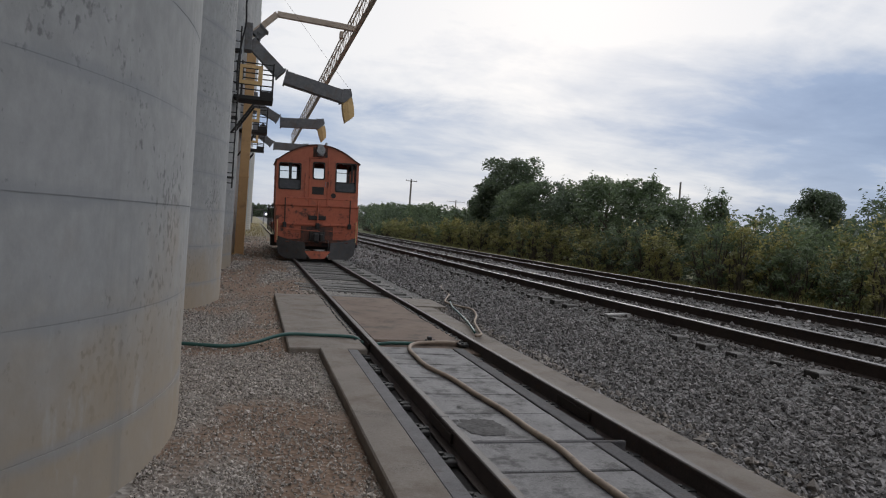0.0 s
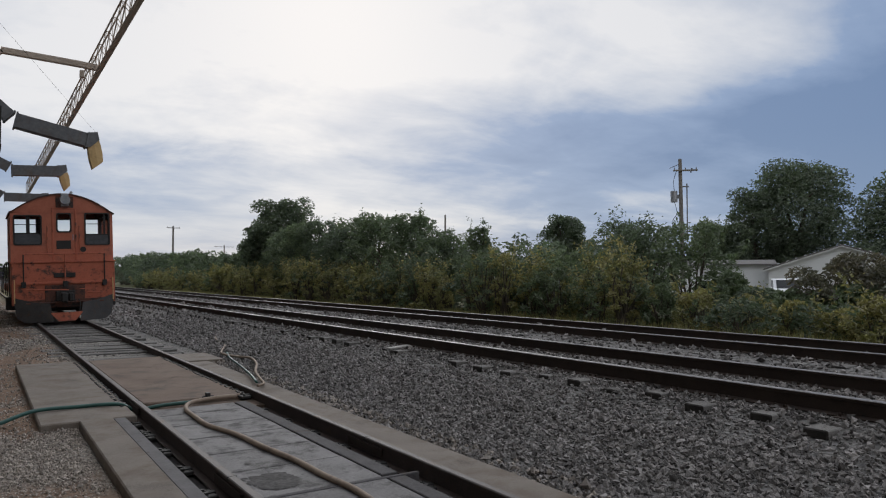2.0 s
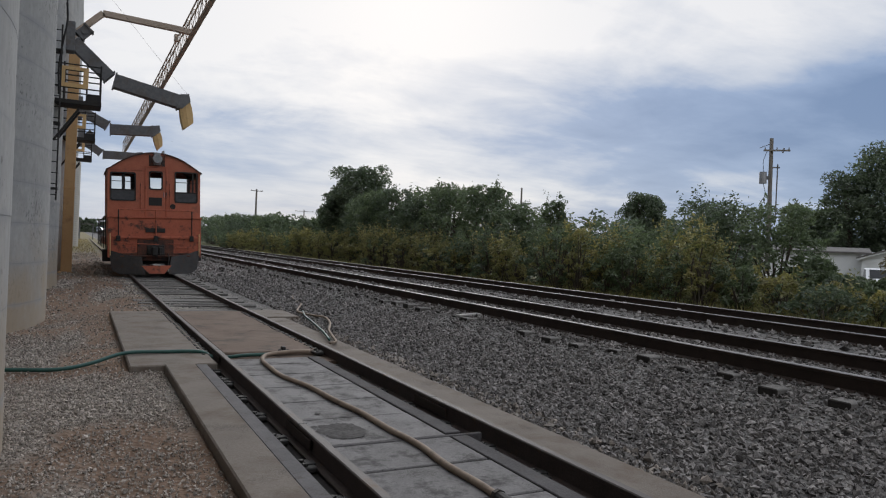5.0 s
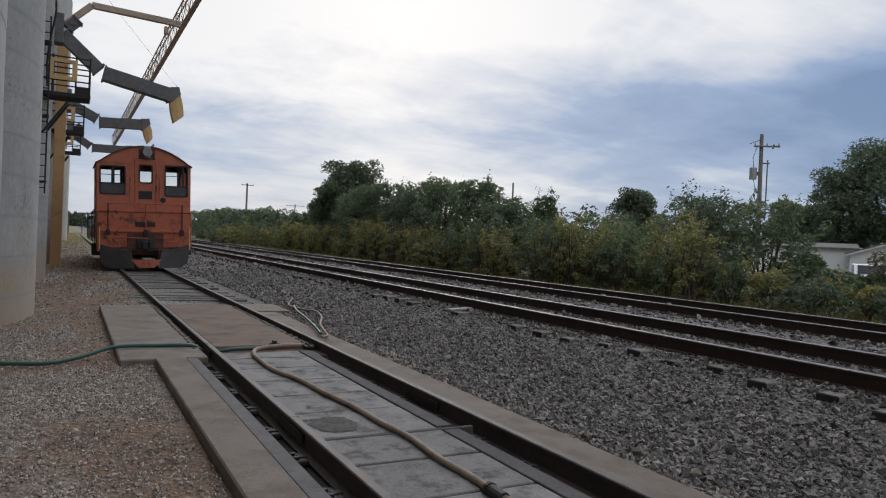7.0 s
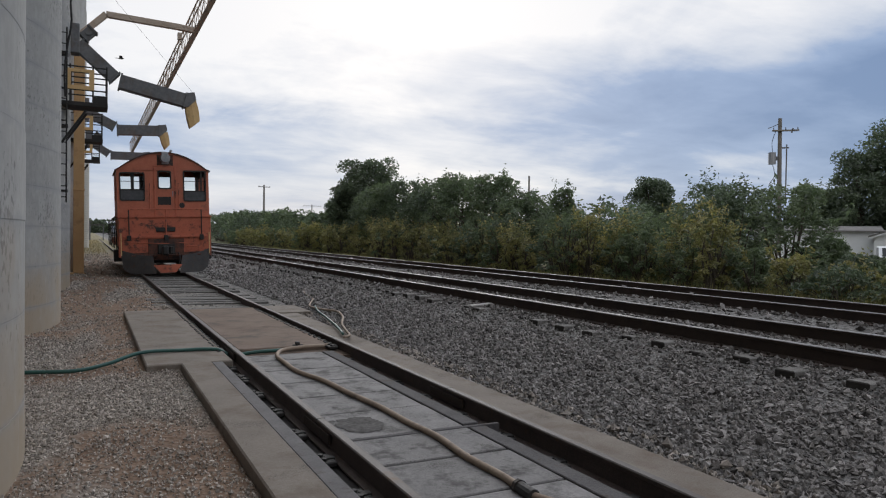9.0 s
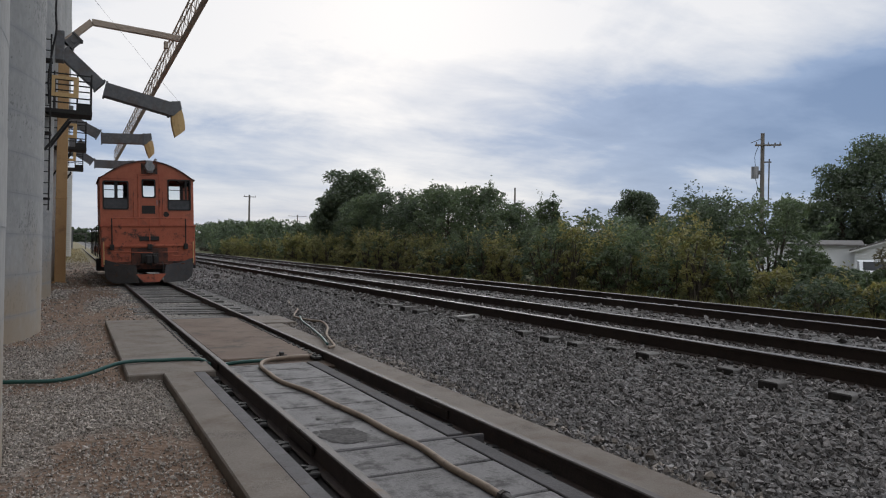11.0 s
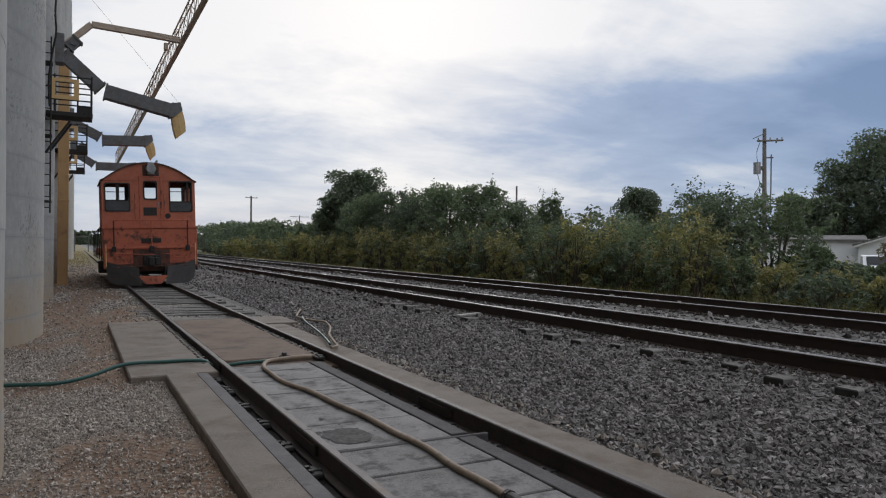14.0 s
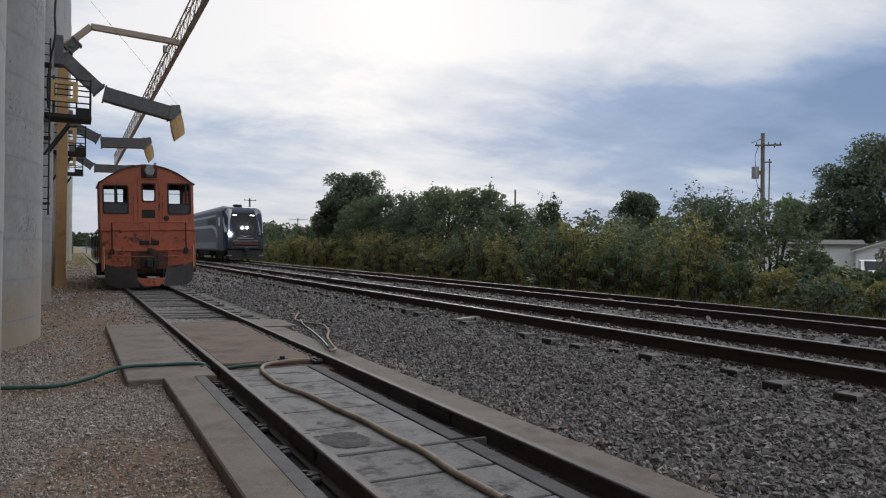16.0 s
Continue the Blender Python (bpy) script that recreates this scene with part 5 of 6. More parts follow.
build_hedge()
plant("tree", 19.9, 66.0, 7.0, 2.0, M["leaf_dark"], "dark green tree in the hedge", "tree", 9000, 0.15, base=0.05, lobes=70, stems=1)
plant("tree", 21.7, 65.0, 9.3, 2.9, M["leaf_dark"], "tall dark green tree above the hedge", "tree", 22000, 0.15, base=0.05, lobes=150, full=True, stems=1)
plant("tree", 20.6, 31.6, 4.75, 0.95, M["leaf"], "slim young green tree at the end of the tall hedge", "tree", 5000, 0.085, base=0.2, lobes=46, stems=1, shoots=8)
plant("tree", 66.4, 73.6, 10.4, 3.7, M["leaf_dark"], "round-headed dark green tree beyond the hedge", "tree", 18000, 0.19, base=0.22, lobes=80, stems=1, ground=-0.4)
plant("tree", 61.0, 45.0, 7.0, 3.6, M["leaf"], "green tree behind the low white building", "tree", 12000, 0.18, base=0.02, lobes=70, stems=1, ground=-0.4)
plant("tree", 64.4, 38.6, 12.7, 5.6, M["leaf_dark"], "broad dark green tree behind the white house", "tree", 34000, 0.17, base=0.02, lobes=120, stems=1, ground=-0.4)
plant("tree", 61.5, 41.2, 10.6, 3.4, M["leaf_dark"], "dark green tree beside the broad tree", "tree", 14000, 0.17, base=0.02, lobes=80, stems=1, ground=-0.4)
plant("tree", 63.5, 27.5, 9.9, 6.0, M["leaf_dark"], "broad dark green tree behind the white house", "tree", 28000, 0.18, base=0.02, lobes=110, stems=1, ground=-0.4)
plant("tree", 66.0, 18.0, 11.0, 5.5, M["leaf"], "broad green tree behind the white house", "tree", 18000, 0.2, base=0.2, lobes=60, stems=1, ground=-0.4)
plant("bush", 21.0, 11.4, 2.3, 2.5, M["leaf_bronze"], "low rounded bronze-green bush before the white house", "bush", 9000, 0.085, base=0.15, lobes=36, stems=5)


def build_sapling(x, y, h):
    """A young tree with a star of long drooping compound leaves."""
    ob = empty("sapling", pose(x, y, -0.33), "slim young tree with a star of long drooping leaves", "tree")
    part("trunk", rod(bmesh.new(), (0, 0, -0.1), (0, 0, h), 0.035, 0.02, n=8), M["bark"], ob)
    P = []
    for k in range(16):
        a, up, ln = 2 * math.pi * k / 16 + rng.uniform(-0.15, 0.15), rng.uniform(0.3, 1.5), rng.uniform(0.6, 0.85)
        t = np.linspace(0.15, 1, 16)
        P.append(np.stack((np.cos(a) * ln * t, np.sin(a) * ln * t, h - 0.25 + up * ln * t - 0.75 * ln * t ** 2), 1) + rng.normal(size=(16, 3)) * 0.025)
    v, f = leaf_cloud(np.concatenate(P), 0.1)
    crown = new("crown", raw_mesh("crown", v, f, M["leaf"]))
    crown.parent = ob


build_sapling(20.0, 27.7, 3.35)


def far_woods():
    """The distant tree line, both sides of the tracks."""
    pts = []
    for k in range(150):
        y = rng.uniform(150, 520)
        x = rng.uniform(34, 120) + y * 0.04
        pts.append((x, y, rng.uniform(6.0, 9.5)))
    for k in range(46):
        pts.append((rng.uniform(-30, 34), rng.uniform(700, 760), rng.uniform(10, 15)))
    for k in range(30):
        pts.append((rng.uniform(55, 130), rng.uniform(60, 110), rng.uniform(5, 8)))
    P = []
    for x, y, h in pts:
        lob = [(x + rng.uniform(-3, 3), y + rng.uniform(-3, 3), h * rng.uniform(0.04, 0.85), rng.uniform(1.2, 2.4)) for _ in range(10)]
        P.append(crown_points(lob, 480))
    v, f = leaf_cloud(np.concatenate(P), np.concatenate([np.full(len(p), 0.42 if q[1] < 600 else 1.2) for p, q in zip(P, pts)]))
    tagged(new("far_woods", raw_mesh("far_woods", v, f, M["leaf_dark"])), "distant belt of dark green trees along the line", "woods", kind="stuff")


far_woods()


def verge_grass():
    n = 26000
    x, y = rng.uniform(12.6, 17.6, n), rng.uniform(2, 90, n) ** 1.0
    hgt = rng.uniform(0.12, 0.5, n) * np.clip((x - 12) / 3, 0.3, 1)
    z = np.array([ground_z(a, 0) for a in x])
    a = rng.uniform(0, 2 * np.pi, n)
    w, lean = 0.018, rng.normal(size=(n, 2)) * 0.1
    p = np.stack((x, y, z), 1)
    d = np.stack((np.cos(a) * w, np.sin(a) * w, 0 * a), 1)
    top = p + np.stack((lean[:, 0], lean[:, 1], hgt), 1)
    v = np.stack((p - d, p + d, top), 1).reshape(-1, 3)
    tagged(new("grass", raw_mesh("grass", v, np.arange(n * 3).reshape(n, 3), M["leaf_yellow"])), "dry yellow-green weeds along the verge", "grass", kind="stuff")


verge_grass()


# ---- houses and cars behind the hedge ----
def build_house(x, y, rz, w, d, eave, peak, label, gable=True):
    ob = empty("house", pose(x, y, -0.4, 0, 0, rz), label, "house")
    bm = box(bmesh.new(), -w / 2, w / 2, 0, d, 0, eave)
    loft(bm, [[(-w / 2, yy, eave), (w / 2, yy, eave), (0, yy, peak)] for yy in (0, d)])
    part("wall", bm, M["white"], ob)
    for k in range(int((peak - 0.2) / 0.22)):
        z = 0.2 + 0.22 * k
        hw = w / 2 if z < eave else w / 2 * (peak - z) / (peak - eave)
        part("siding_board", box(bmesh.new(), -hw, hw, -0.02, 0.0, z, z + 0.2), M["white"], ob)
    for sx in (-1, 1):
        part("roof", roof_slab(sx, w, d, eave, peak), M["shingle"], ob)
        part("verge_board", bar(bmesh.new(), (sx * (w / 2 + 0.3), -0.3, eave - 0.12), (0, -0.3, peak + 0.02), 0.05, 0.2), M["white"], ob)
    for xx in ((-w * 0.25, w * 0.25) if gable else ()):
        win = part("window", box(bmesh.new(), xx - 0.5, xx + 0.5, -0.05, -0.02, 1.0, 2.1), M["white"], ob)
        part("pane", box(bmesh.new(), xx - 0.43, xx + 0.43, -0.06, -0.05, 1.07, 2.03), M["dark_glass"], win)
    return ob


def roof_slab(sx, w, d, eave, peak):
    sl = (peak - eave) / (w / 2)
    xe = w / 2 + 0.35
    ring = [(0, peak), (sx * xe, peak - sl * xe), (sx * xe, peak - sl * xe + 0.12), (0, peak + 0.12)]
    return loft(bmesh.new(), [[(x, yy, z) for x, z in ring] for yy in (-0.35, d + 0.35)])


build_house(53.6, 28.9, -63, 10.5, 14, 2.4, 4.15, "white gabled house with a grey shingle roof behind the hedge", False)
build_house(50.1, 43.3, 215, 5.2, 9.0, 2.75, 3.1, "low white building with a shallow grey roof behind bushes", False)
build_house(62.0, 72.0, 20, 9.0, 9.0, 2.6, 4.2, "white house mostly hidden behind the hedge")


def build_car(x, y, rz, paint, label):
    ob = empty("car", pose(x, y, -0.4, 0, 0, rz), label, "car", "parked cars")
    prof = [(-2.2, 0.35), (2.2, 0.35), (2.25, 0.75), (2.1, 0.95), (1.1, 1.02), (0.45, 1.6), (-1.5, 1.65), (-2.1, 1.05), (-2.25, 0.8)]
    part("body", loft(bmesh.new(), [[(px, sy, pz) for px, pz in prof] for sy in (-0.88, -0.8, 0.8, 0.88)]), paint, ob)
    part("windscreen", loft(bmesh.new(), [[(1.08, sy, 1.06), (0.5, sy, 1.56), (0.56, sy, 1.58), (1.14, sy, 1.08)] for sy in (-0.7, 0.7)]), M["dark_glass"], ob)
    for sy in (-1, 1):
        part("side_window", loft(bmesh.new(), [[(0.9, sy * yy, 1.06), (0.4, sy * yy, 1.55), (-1.4, sy * yy, 1.58), (-1.9, sy * yy, 1.1)] for yy in (0.87, 0.89)]), M["dark_glass"], ob)
        for px in (-1.4, 1.4):
            part("wheel", rod(bmesh.new(), (px, sy * 0.72, 0.33), (px, sy * 0.9, 0.33), 0.33, n=18), M["black"], ob)
    return ob


build_car(42.0, 26.5, 215, M["white"], "white car parked before the white house")
build_car(36.5, 28.5, 120, M["white"], "white car parked behind the hedge")


def build_bin():
    """A cream corrugated steel bin with a conical roof, past the row of silos."""
    ob = empty("grain_bin", pose(-5.55, 80, -0.25), "cream corrugated steel grain bin with a conical roof", "grain bin")
    n, h = 48, 8.9

    def ring(r, z):
        return [(r * math.cos(2 * math.pi * k / n), r * math.sin(2 * math.pi * k / n), z) for k in range(n)]

    part("wall", loft(bmesh.new(), [ring(3.0 - 0.02 * (k % 2), h * k / 80) for k in range(81)]), M["cream"], ob)
    part("roof", loft(bmesh.new(), [ring(3.12, h - 0.05), ring(3.12, h), ring(0.4, h + 1.3), ring(0.4, h + 1.5)]), M["galv"], ob)


build_bin()


def build_shed():
    ob = empty("shed", pose(-3.6, 150, -0.3), "small dark grey loading shed with an awning by the siding", "shed")
    part("wall", box(bmesh.new(), -2, 1.2, 0, 6, 0, 3.6, 0.02), M["chute"], ob)
    part("roof", loft(bmesh.new(), [[(-2.3, y, 3.6), (1.5, y, 3.6), (-0.4, y, 4.6)] for y in (-0.3, 6.3)]), M["shingle"], ob)
    part("awning", box(bmesh.new(), 1.2, 3.6, 0.5, 4.5, 3.0, 3.14, 0.01), M["shingle"], ob)
    for yy in (0.7, 4.3):
        part("awning_post", box(bmesh.new(), 3.35, 3.47, yy - 0.06, yy + 0.06, 0, 3.0), M["chute"], ob)


build_shed()


def dry_grass():
    n = 2600
    x, y = rng.uniform(-3.6, -1.2, n), rng.uniform(58, 150, n)
    a = rng.uniform(0, 2 * np.pi, n)
    p = np.stack((x, y, np.full(n, -0.2)), 1)
    d = np.stack((np.cos(a) * 0.03, np.sin(a) * 0.03, 0 * a), 1)
    top = p + np.stack((rng.normal(size=n) * 0.1, rng.normal(size=n) * 0.1, rng.uniform(0.08, 0.28, n)), 1)
    v = np.stack((p - d, p + d, top), 1).reshape(-1, 3)
    tagged(new("grass", raw_mesh("grass", v, np.arange(n * 3).reshape(n, 3), M["straw"])), "dry yellow grass beside the far siding", "grass", kind="stuff")


dry_grass()


# ---- passenger train ----
def section(y, hw, z0, z1, r, rake=0.0, z_rake=1.4):
    pts = []
    for cx, cz, a0 in ((hw - r, z1 - r, 0), (-hw + r, z1 - r, 90), (-hw + 0.1, z0 + 0.1, 180), (hw - 0.1, z0 + 0.1, 270)):
        rr = r if cz > 2 else 0.1
        for k in range(6):
            a = radians(a0 + 18 * k)
            px, pz = cx + rr * math.cos(a), cz + rr * math.sin(a)
            pts.append((px, y + max(0, pz - z_rake) * rake, pz))
    return pts


def bogie(ob, y):
    tr = part("bogie", box(bmesh.new(), -1.15, 1.15, y - 1.7, y + 1.7, 0.4, 0.85, 0.06), M["black"], ob, "dark bogie frame")
    for dy in (-1.3, 1.3):
        for sx in (-1, 1):
            part("wheel", rod(bmesh.new(), (sx * 0.70, y + dy, 0.5), (sx * 0.84, y + dy, 0.5), 0.5, n=20), M["black"], tr)


def build_engine():
    ob = empty("passenger_locomotive", pose(0, 0, 0), "dark blue and silver streamlined passenger locomotive with lit headlights", "locomotive")
    rings = [section(0.0, 1.25, 0.95, 3.55, 0.5, 0.42), section(0.25, 1.42, 0.8, 3.95, 0.5, 0.38), section(0.7, 1.5, 0.75, 4.15, 0.5, 0.30), section(1.9, 1.5, 0.75, 4.25, 0.5, 0.1), section(3.0, 1.5, 0.75, 4.25, 0.5), section(21.6, 1.5, 0.75, 4.25, 0.5)]
    part("body", loft(bmesh.new(), rings), M["train_blue"], ob)

    def front(z, off=0.0):
        return max(0, z - 1.4) * 0.42 - off

    bm = loft(bmesh.new(), [[(x, front(z, o), z) for x, z in ((-0.8, 1.95), (0.8, 1.95), (1.02, 3.1), (0.86, 3.75), (-0.86, 3.75), (-1.02, 3.1))] for o in (0.03, -0.1)])
    part("windscreen", bm, M["dark_glass"], ob, "large dark raked windscreen and nose panel")
    for sx in (-1, 1):
        bm = loft(bmesh.new(), [[(sx * x, front(z, o) + max(0, x - 1.1) * 0.9, z) for x, z in ((1.12, 2.25), (1.44, 2.2), (1.5, 3.1), (1.40, 3.65), (1.10, 4.08), (0.84, 3.95), (1.04, 3.2))] for o in (0.05, -0.2)])
        part("pillar_stripe", bm, M["train_silver"], ob, "silver stripe beside the windscreen")
        part("ditch_light", rod(bmesh.new(), (sx * 1.12, front(2.1) - 0.08, 2.1), (sx * 1.12, front(2.1) + 0.1, 2.1), 0.10, n=14), M["lamp"] if sx < 0 else M["galv"], ob, "lit round ditch light" if sx < 0 else "dull round ditch light")
        part("headlight", rod(bmesh.new(), (sx * 0.18, front(2.58) - 0.1, 2.58), (sx * 0.18, front(2.58) + 0.1, 2.58), 0.078, n=14), M["lamp"], ob, "lit round headlight")
        part("marker_light", box(bmesh.new(), sx * 0.66 - 0.16, sx * 0.66 + 0.16, front(3.56) - 0.05, front(3.56) + 0.05, 3.50, 3.58, 0.01), M["marker"], ob, "lit white marker light bar")
        bm = loft(bmesh.new(), [[(sx * xx, y, z) for y, z in ((3.3, 1.75), (4.3, 2.35), (5.6, 2.62), (21.4, 2.72), (21.4, 2.92), (5.4, 2.86), (4.0, 2.6), (3.2, 2.1))] for xx in (1.5, 1.53)])
        part("side_stripe", bm, M["train_silver"], ob, "silver curved side stripe")
        part("side_stripe", box(bmesh.new(), sx * 1.506 - 0.008, sx * 1.506 + 0.008, 4.2, 21.4, 3.5, 3.64), M["train_silver"], ob)
        part("lower_band", box(bmesh.new(), sx * 1.506 - 0.008, sx * 1.506 + 0.008, 3.6, 21.4, 0.95, 1.45), M["train_grey"], ob)
        part("side_skin", box(bmesh.new(), sx * 1.502 - 0.006, sx * 1.502 + 0.006, 3.1, 21.5, 0.9, 3.75), M["train_side"], ob, "grey-blue fluted body side")
        for k in range(9):
            part("side_rib", box(bmesh.new(), sx * 1.512 - 0.012, sx * 1.512 + 0.012, 4.6, 21.3, 1.62 + 0.1 * k, 1.655 + 0.1 * k), M["train_side"], ob)
        win = part("cab_window", box(bmesh.new(), sx * 1.506 - 0.01, sx * 1.506 + 0.01, 2.1, 2.9, 2.7, 3.4, 0.004), M["dark_glass"], ob)
        for k in range(10):
            part("grille", box(bmesh.new(), sx * 1.506 - 0.012, sx * 1.506 + 0.012, 4.0 + 0.42 * k, 4.3 + 0.42 * k, 2.8, 3.4), M["chute"], ob)
    part("roof", box(bmesh.new(), -1.1, 1.1, 3.2, 21.3, 4.2, 4.34, 0.04), M["train_silver"], ob, "pale silver roof")
    part("roof_horn", box(bmesh.new(), -0.5, 0.1, 2.0, 2.6, 4.2, 4.42, 0.03), M["black"], ob)
    bm = loft(bmesh.new(), [[(x, front(z, o), z) for x, z in ((-1.16, 1.0), (1.16, 1.0), (1.2, 1.5), (0.95, 1.93), (-0.95, 1.93), (-1.2, 1.5))] for o in (0.015, -0.1)])
    part("nose_panel", bm, M["black"], ob, "black lower nose panel")
    for z in (1.08, 1.14, 1.52, 1.60):
        part("grab_iron", rod(bmesh.new(), (-0.95, -0.06, z), (0.95, -0.06, z), 0.014, n=6), M["galv"], ob)
    for sx in (-1, 1):
        part("wiper", bar(bmesh.new(), (sx * 0.2, front(2.9, 0.06), 2.9), (sx * 0.62, front(3.35, 0.06), 3.35), 0.03, 0.03), M["black"], ob)
        part("step_rung", box(bmesh.new(), sx * 1.2 - 0.18, sx * 1.2 + 0.18, 0.0, 0.3, 0.42, 0.48, 0.01), M["galv"], ob)
    part("emblem_wing", loft(bmesh.new(), [[(-0.55, front(1.98, o), 2.03), (0.0, front(1.9, o), 1.88), (0.55, front(1.98, o), 2.03), (0.0, front(1.9, o), 1.94)] for o in (0.05, 0.03)]), M["train_silver"], ob, "pale wing-shaped emblem")
    part("nose_emblem", box(bmesh.new(), -0.6, 0.6, -0.02, 0.05, 1.72, 1.80, 0.01), M["train_grey"], ob, "pale plain emblem bar")
    part("bumper", box(bmesh.new(), -0.9, 0.9, -0.16, 0.12, 1.22, 1.42, 0.04), M["train_red"], ob, "dull red bumper bar")
    part("coupler", box(bmesh.new(), -0.16, 0.16, -0.6, 0.1, 0.75, 1.05, 0.05), M["black"], ob)
    part("pilot", loft(bmesh.new(), [[(-1.3, 0.3, 0.85), (1.3, 0.3, 0.85), (1.2, 0.25, 0.18), (-1.2, 0.25, 0.18)], [(-1.3, 0.1, 0.85), (1.3, 0.1, 0.85), (1.2, -0.05, 0.18), (-1.2, -0.05, 0.18)]]), M["black"], ob, "black pilot plate")
    part("fuel_tank", box(bmesh.new(), -1.3, 1.3, 8.0, 13.5, 0.35, 0.8, 0.1), M["black"], ob)
    bogie(ob, 4.0)
    bogie(ob, 17.8)
    return ob


def build_coach():
    ob = empty("passenger_coach", pose(0, 0, 0), "silver passenger coach with a dark window band", "railway coach", "passenger coaches")
    part("body", loft(bmesh.new(), [section(0, 1.5, 0.8, 4.2, 0.55), section(25.6, 1.5, 0.8, 4.2, 0.55)]), M["train_grey"], ob)
    for sx in (-1, 1):
        part("window_band", box(bmesh.new(), sx * 1.505 - 0.01, sx * 1.505 + 0.01, 2.4, 23.2, 2.2, 2.95), M["train_blue"], ob)
        for k in range(11):
            part("window", box(bmesh.new(), sx * 1.517 - 0.006, sx * 1.517 + 0.006, 2.8 + 1.85 * k, 4.1 + 1.85 * k, 2.28, 2.88), M["dark_glass"], ob)
        part("door", box(bmesh.new(), sx * 1.505 - 0.012, sx * 1.505 + 0.012, 0.7, 1.6, 0.9, 3.2), M["train_blue"], ob)
    bogie(ob, 3.6)
    bogie(ob, 22.0)
    return ob


engine = build_engine()
coach = build_coach()
coaches = [coach, copy_thing(coach, pose(0, 0, 0)), copy_thing(coach, pose(0, 0, 0))]


# ---- bird ----
def build_bird():
    ob = empty("bird", pose(0, 0, 0), "small dark bird in flight", "bird")
    part("body", loft(bmesh.new(), [[(r * math.cos(a), y, r * math.sin(a)) for a in [2 * math.pi * k / 8 for k in range(8)]] for y, r in ((-0.16, 0.012), (-0.11, 0.035), (0, 0.05), (0.1, 0.035), (0.2, 0.012))]), M["black"], ob)
    for sx in (-1, 1):
        part("wing", loft(bmesh.new(), [[(sx * x, y0, z), (sx * x, y1, z), (sx * x, y1, z + 0.012), (sx * x, y0, z + 0.012)] for x, y0, y1, z in ((0.03, -0.08, 0.08, 0.02), (0.18, -0.1, 0.06, 0.1), (0.36, 0.0, 0.05, 0.07))]), M["black"], ob)
    part("tail", box(bmesh.new(), -0.04, 0.04, 0.18, 0.3, -0.006, 0.006), M["black"], ob)
    return ob


bird = build_bird()


# ---- ties ----
def tie_mesh():
    bm = box(bmesh.new(), -1.3, 1.3, -0.115, 0.115, -0.17, 0.0, 0.012)
    me = bpy.data.meshes.new("tie")
    bm.to_mesh(me)
    bm.free()
    me.materials.append(M["tie"])
    me.materials.append(M["tie_end"])
    # end faces take a darker wood colour than the tops
    for p in me.polygons:
        p.material_index = 1 if abs(p.normal.x) > 0.5 else 0
    return me


TIE = tie_mesh()
plate_bm = box(bmesh.new(), -0.17, 0.17, -0.09, 0.09, 0.0, 0.02, 0.004)
for px, py in ((-0.1, -0.05), (0.1, 0.05), (-0.1, 0.05), (0.1, -0.05)):
    box(plate_bm, px - 0.012, px + 0.012, py - 0.012, py + 0.012, 0.02, 0.05)
PLATE = bpy.data.meshes.new("tie_plate")
plate_bm.to_mesh(PLATE)
plate_bm.free()
PLATE.materials.append(M["rail_side"])


def lay_tie(parent, x, y, z):
    ob = new("tie", TIE)
    ob.parent = parent
    ob.matrix_basis = pose(x + random.uniform(-0.07, 0.13), y + random.uniform(-0.05, 0.05), z + random.uniform(-0.035, 0.004), random.uniform(-0.6, 0.6), random.uniform(-0.5, 0.5), random.uniform(-1.2, 1.2))


tracks = [o for o in scene.objects if o.name.startswith("railway_track") and o is not siding]
for tr in tracks:
    for k in range(110):
        lay_tie(tr, 0, -2.97 + 0.64 * k, MAIN_Z - 0.185)
        if k < 60:
            for sx in (-0.755, 0.755):
                p = new("tie_plate", PLATE)
                p.parent = tr
                p.matrix_basis = pose(sx, -2.97 + 0.64 * k, MAIN_Z - 0.19)
for k in range(24):
    lay_tie(siding, 0, 15.5 + 0.55 * k, -0.115)


def build_board():
    ob = part("board", box(bmesh.new(), -0.25, 0.25, -0.07, 0.07, 0, 0.035, 0.006), M["pale_wood"])
    tagged(ob, "pale loose board lying on the ballast by the rail", "board").matrix_world = pose(4.05, 11.38, 0.225, 0, -3, 8)


build_board()


# ---- loose stones ----
def block():
    """A unit eight-faced chip, to be broken and skewed into stones."""
    v = np.array([(0.95, 0.1, 0), (-0.95, -0.1, 0.1), (0.1, 0.95, 0), (-0.1, -0.95, -0.1), (0, 0.1, 0.95), (0.1, 0, -0.95)])
    f = np.array([(a, b, c) for a in (0, 1) for b in (2, 3) for c in (4, 5)])
    flip = np.cross(v[f[:, 1]] - v[f[:, 0]], v[f[:, 2]] - v[f[:, 0]])
    turn = np.einsum("ij,ij->i", flip, v[f].mean(axis=1)) < 0
    f[turn] = f[turn][:, ::-1]
    return v, f


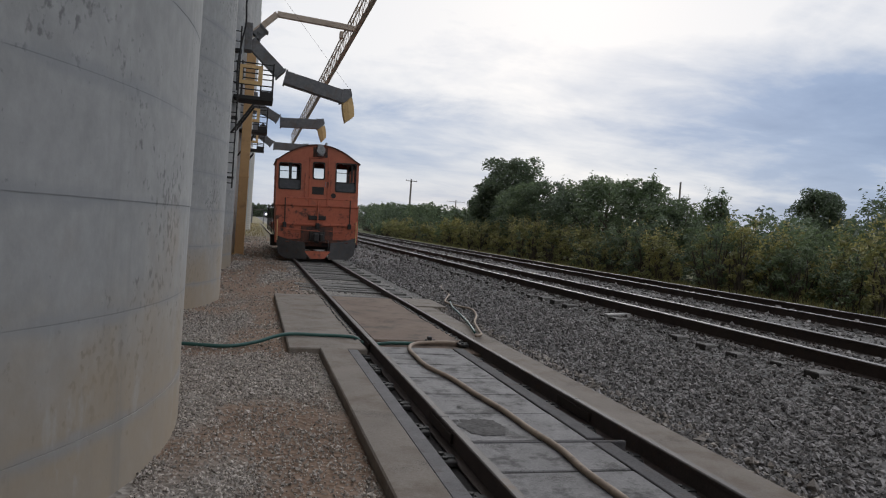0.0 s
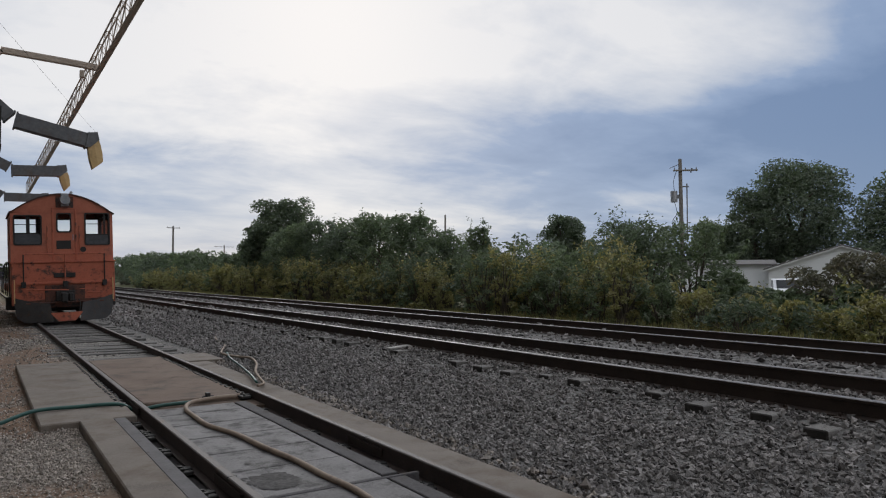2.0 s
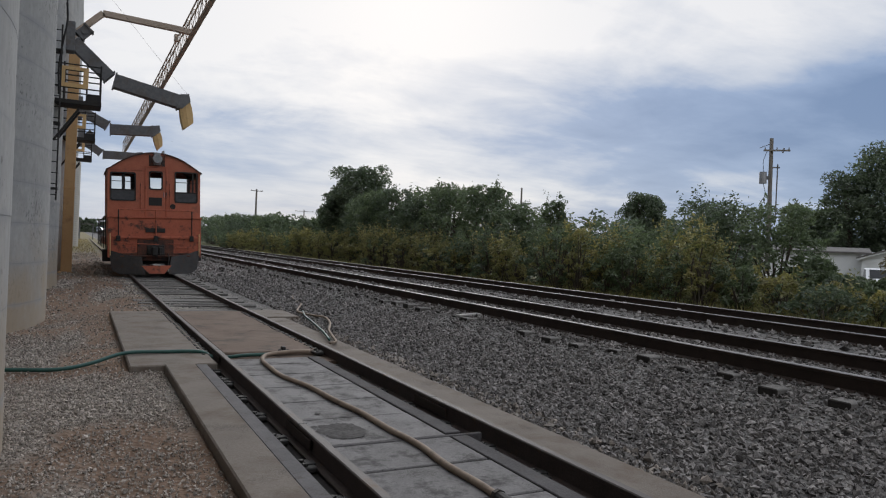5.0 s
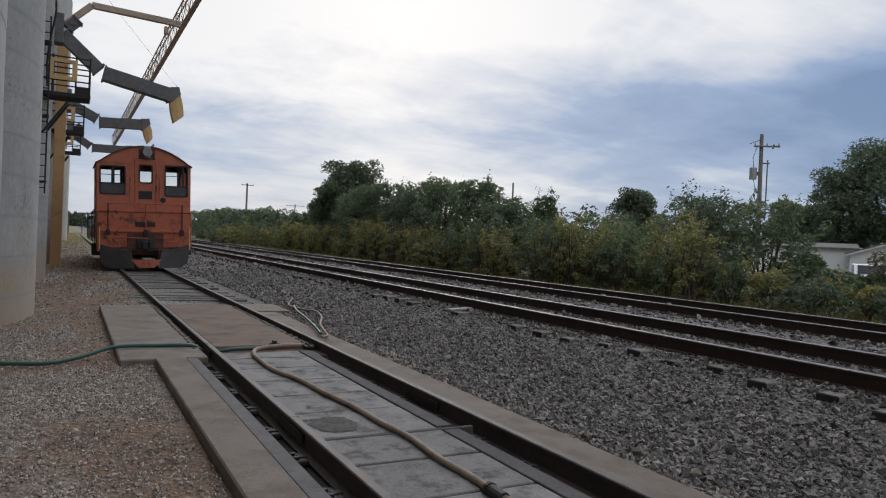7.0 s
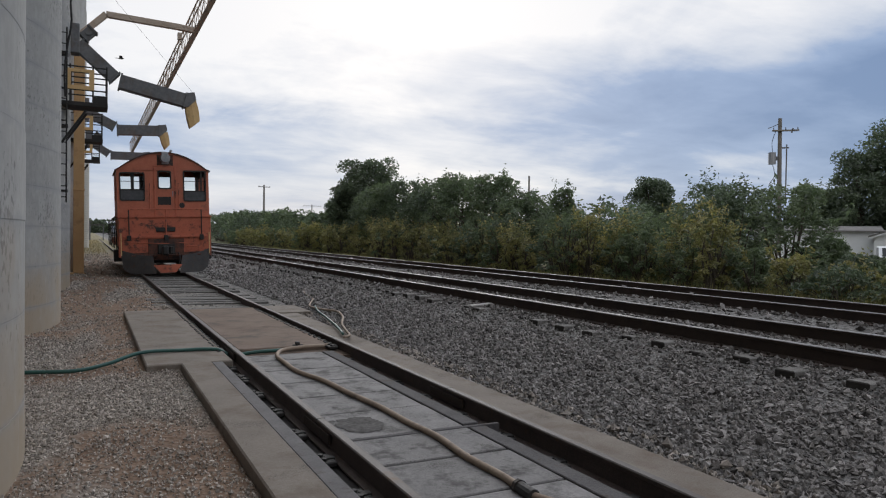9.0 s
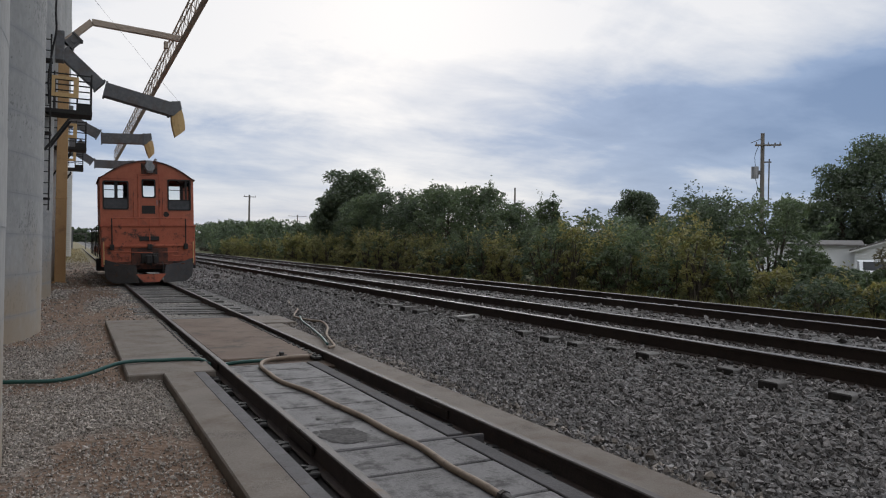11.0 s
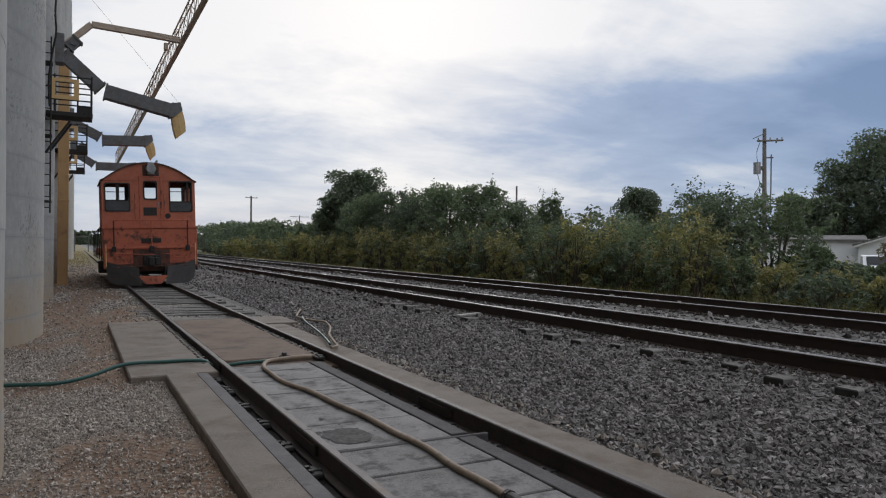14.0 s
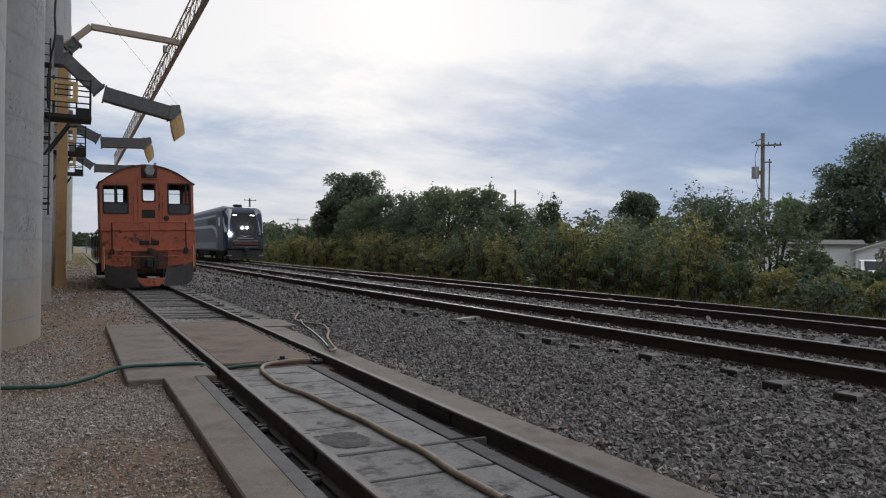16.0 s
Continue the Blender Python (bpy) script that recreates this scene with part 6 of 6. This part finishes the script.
def stones(name, patches, mat, label):
    """Broken stones: patches of (x0, x1, y0, y1, count, smallest, largest radius)."""
    bv, bf = block()
    V, F, off = [], [], 0
    for x0, x1, y0, y1, n, s0, s1 in patches:
        x, y = rng.uniform(x0, x1, n), rng.uniform(y0, y1, n)
        clear = np.ones(n, bool)
        for rx in (-0.755, 0.755, *(c + d for c in TRACKS for d in (-0.755, 0.755))):
            clear &= np.abs(x - rx) > 0.085
        if x1 < 0:
            clear &= rng.random(n) > np.array([0.78 * dirt_at(a, b) for a, b in zip(x, y)])
        else:
            for c in TRACKS:        # thin over the tie tops
                clear &= ((x - c) < -1.75) | ((x - c) > -1.12) | (rng.random(n) > 0.45)
        x, y = x[clear], y[clear]
        n = len(x)
        s = rng.uniform(s0, s1, n) * rng.uniform(0.75, 1.15, n)
        z = np.array([ground_z(a, 0) for a in x]) + rng.uniform(-0.5, 1.0, n) * s
        shape = bv[None] * rng.uniform(0.6, 1.3, (n, len(bv), 1)) + rng.uniform(-0.28, 0.28, (n, len(bv), 3))
        shape = shape * (rng.uniform(0.65, 1.4, (n, 1, 3)) * np.array((1.1, 1.1, 1.0)) * s[:, None, None])
        a, b = rng.uniform(0, 2 * np.pi, n), rng.uniform(-1.0, 1.0, n)
        ca, sa, cb, sb = np.cos(a), np.sin(a), np.cos(b), np.sin(b)
        R = np.stack((np.stack((ca, -sa * cb, sa * sb), 1), np.stack((sa, ca * cb, -ca * sb), 1), np.stack((0 * a, sb, cb), 1)), 1)
        shape = np.einsum("nij,nkj->nki", R, shape) + np.stack((x, y, z), 1)[:, None]
        V.append(shape.reshape(-1, 3))
        F.append((bf[None] + (off + np.arange(n) * len(bv))[:, None, None]).reshape(-1, 3))
        off += n * len(bv)
    tagged(new(name, raw_mesh(name, np.concatenate(V), np.concatenate(F), mat)), label, "gravel", kind="stuff")


stones("ballast_stones", [(1.4, 4.2, 1.0, 7.0, 23000, 0.012, 0.03), (1.4, 4.2, 7.0, 14.0, 18000, 0.014, 0.033), (1.7, 4.2, 14.0, 28.0, 11000, 0.02, 0.042), (4.2, 7.6, 1.0, 10.0, 11000, 0.018, 0.038), (4.2, 7.6, 10.0, 26.0, 8000, 0.024, 0.045), (7.6, 11.6, 1.0, 24.0, 9000, 0.03, 0.05), (-0.68, 0.68, 15.3, 28.0, 500, 0.014, 0.024), (1.5, 11.5, 26.0, 60.0, 9000, 0.04, 0.07)], M["ballast"], "grey crushed stone ballast between the tracks")
stones("yard_gravel", [(-3.0, -1.5, 2.2, 6.0, 26000, 0.005, 0.011), (-3.2, -1.5, 6.0, 9.0, 20000, 0.006, 0.012), (-3.0, -1.55, 2.2, 6.0, 12000, 0.008, 0.017), (-3.6, -1.6, 6.0, 9.0, 10000, 0.009, 0.019), (-3.8, -1.9, 9.0, 15.5, 16000, 0.009, 0.02), (-3.6, -0.9, 15.5, 28.0, 6500, 0.016, 0.034), (-3.0, -1.3, 28.0, 58.0, 4500, 0.02, 0.045)], M["gravel"], "pale limestone gravel on the yard by the silos")
stones("track_stones", [(1.36, 1.7, 1.5, 14.2, 1500, 0.02, 0.04)], M["gravel"], "pale dusty stones along the concrete kerb")



def motions():
    # the passenger train runs towards the camera on the far track at 36.5 m/s
    for t_ob, gap in [(engine, 0.0)] + [(c, 22.4 + 26.4 * k) for k, c in enumerate(coaches)]:
        walk(t_ob, [(t, pose(TRACKS[1], 54.4 + 36.5 * (16.0 - t) + gap, MAIN_Z)) for t in (0.0, 4.0, 8.0, 12.0, 16.0)])
    # the bird comes out from behind the conveyor and goes behind the silos
    walk(bird, [(0.0, pose(31.72, 326.28, 37.15, 0, 0, 0)), (8.3, pose(12.02, 145.51, 34.95, 0, 0, 15)), (8.6, pose(2.98, 60.15, 15.53, 0, 0, 50)), (8.8, pose(1.06, 50.52, 13.3, 0, 0, 70)), (9.0, pose(-0.92, 44.88, 11.49, 0, 0, 80)), (9.2, pose(-2.49, 43.05, 10.62, 0, 0, 85)), (10.5, pose(-26, 52, 9, 0, 0, 85)), (16.0, pose(-120, 60, 20, 0, 0, 85))])


motions()
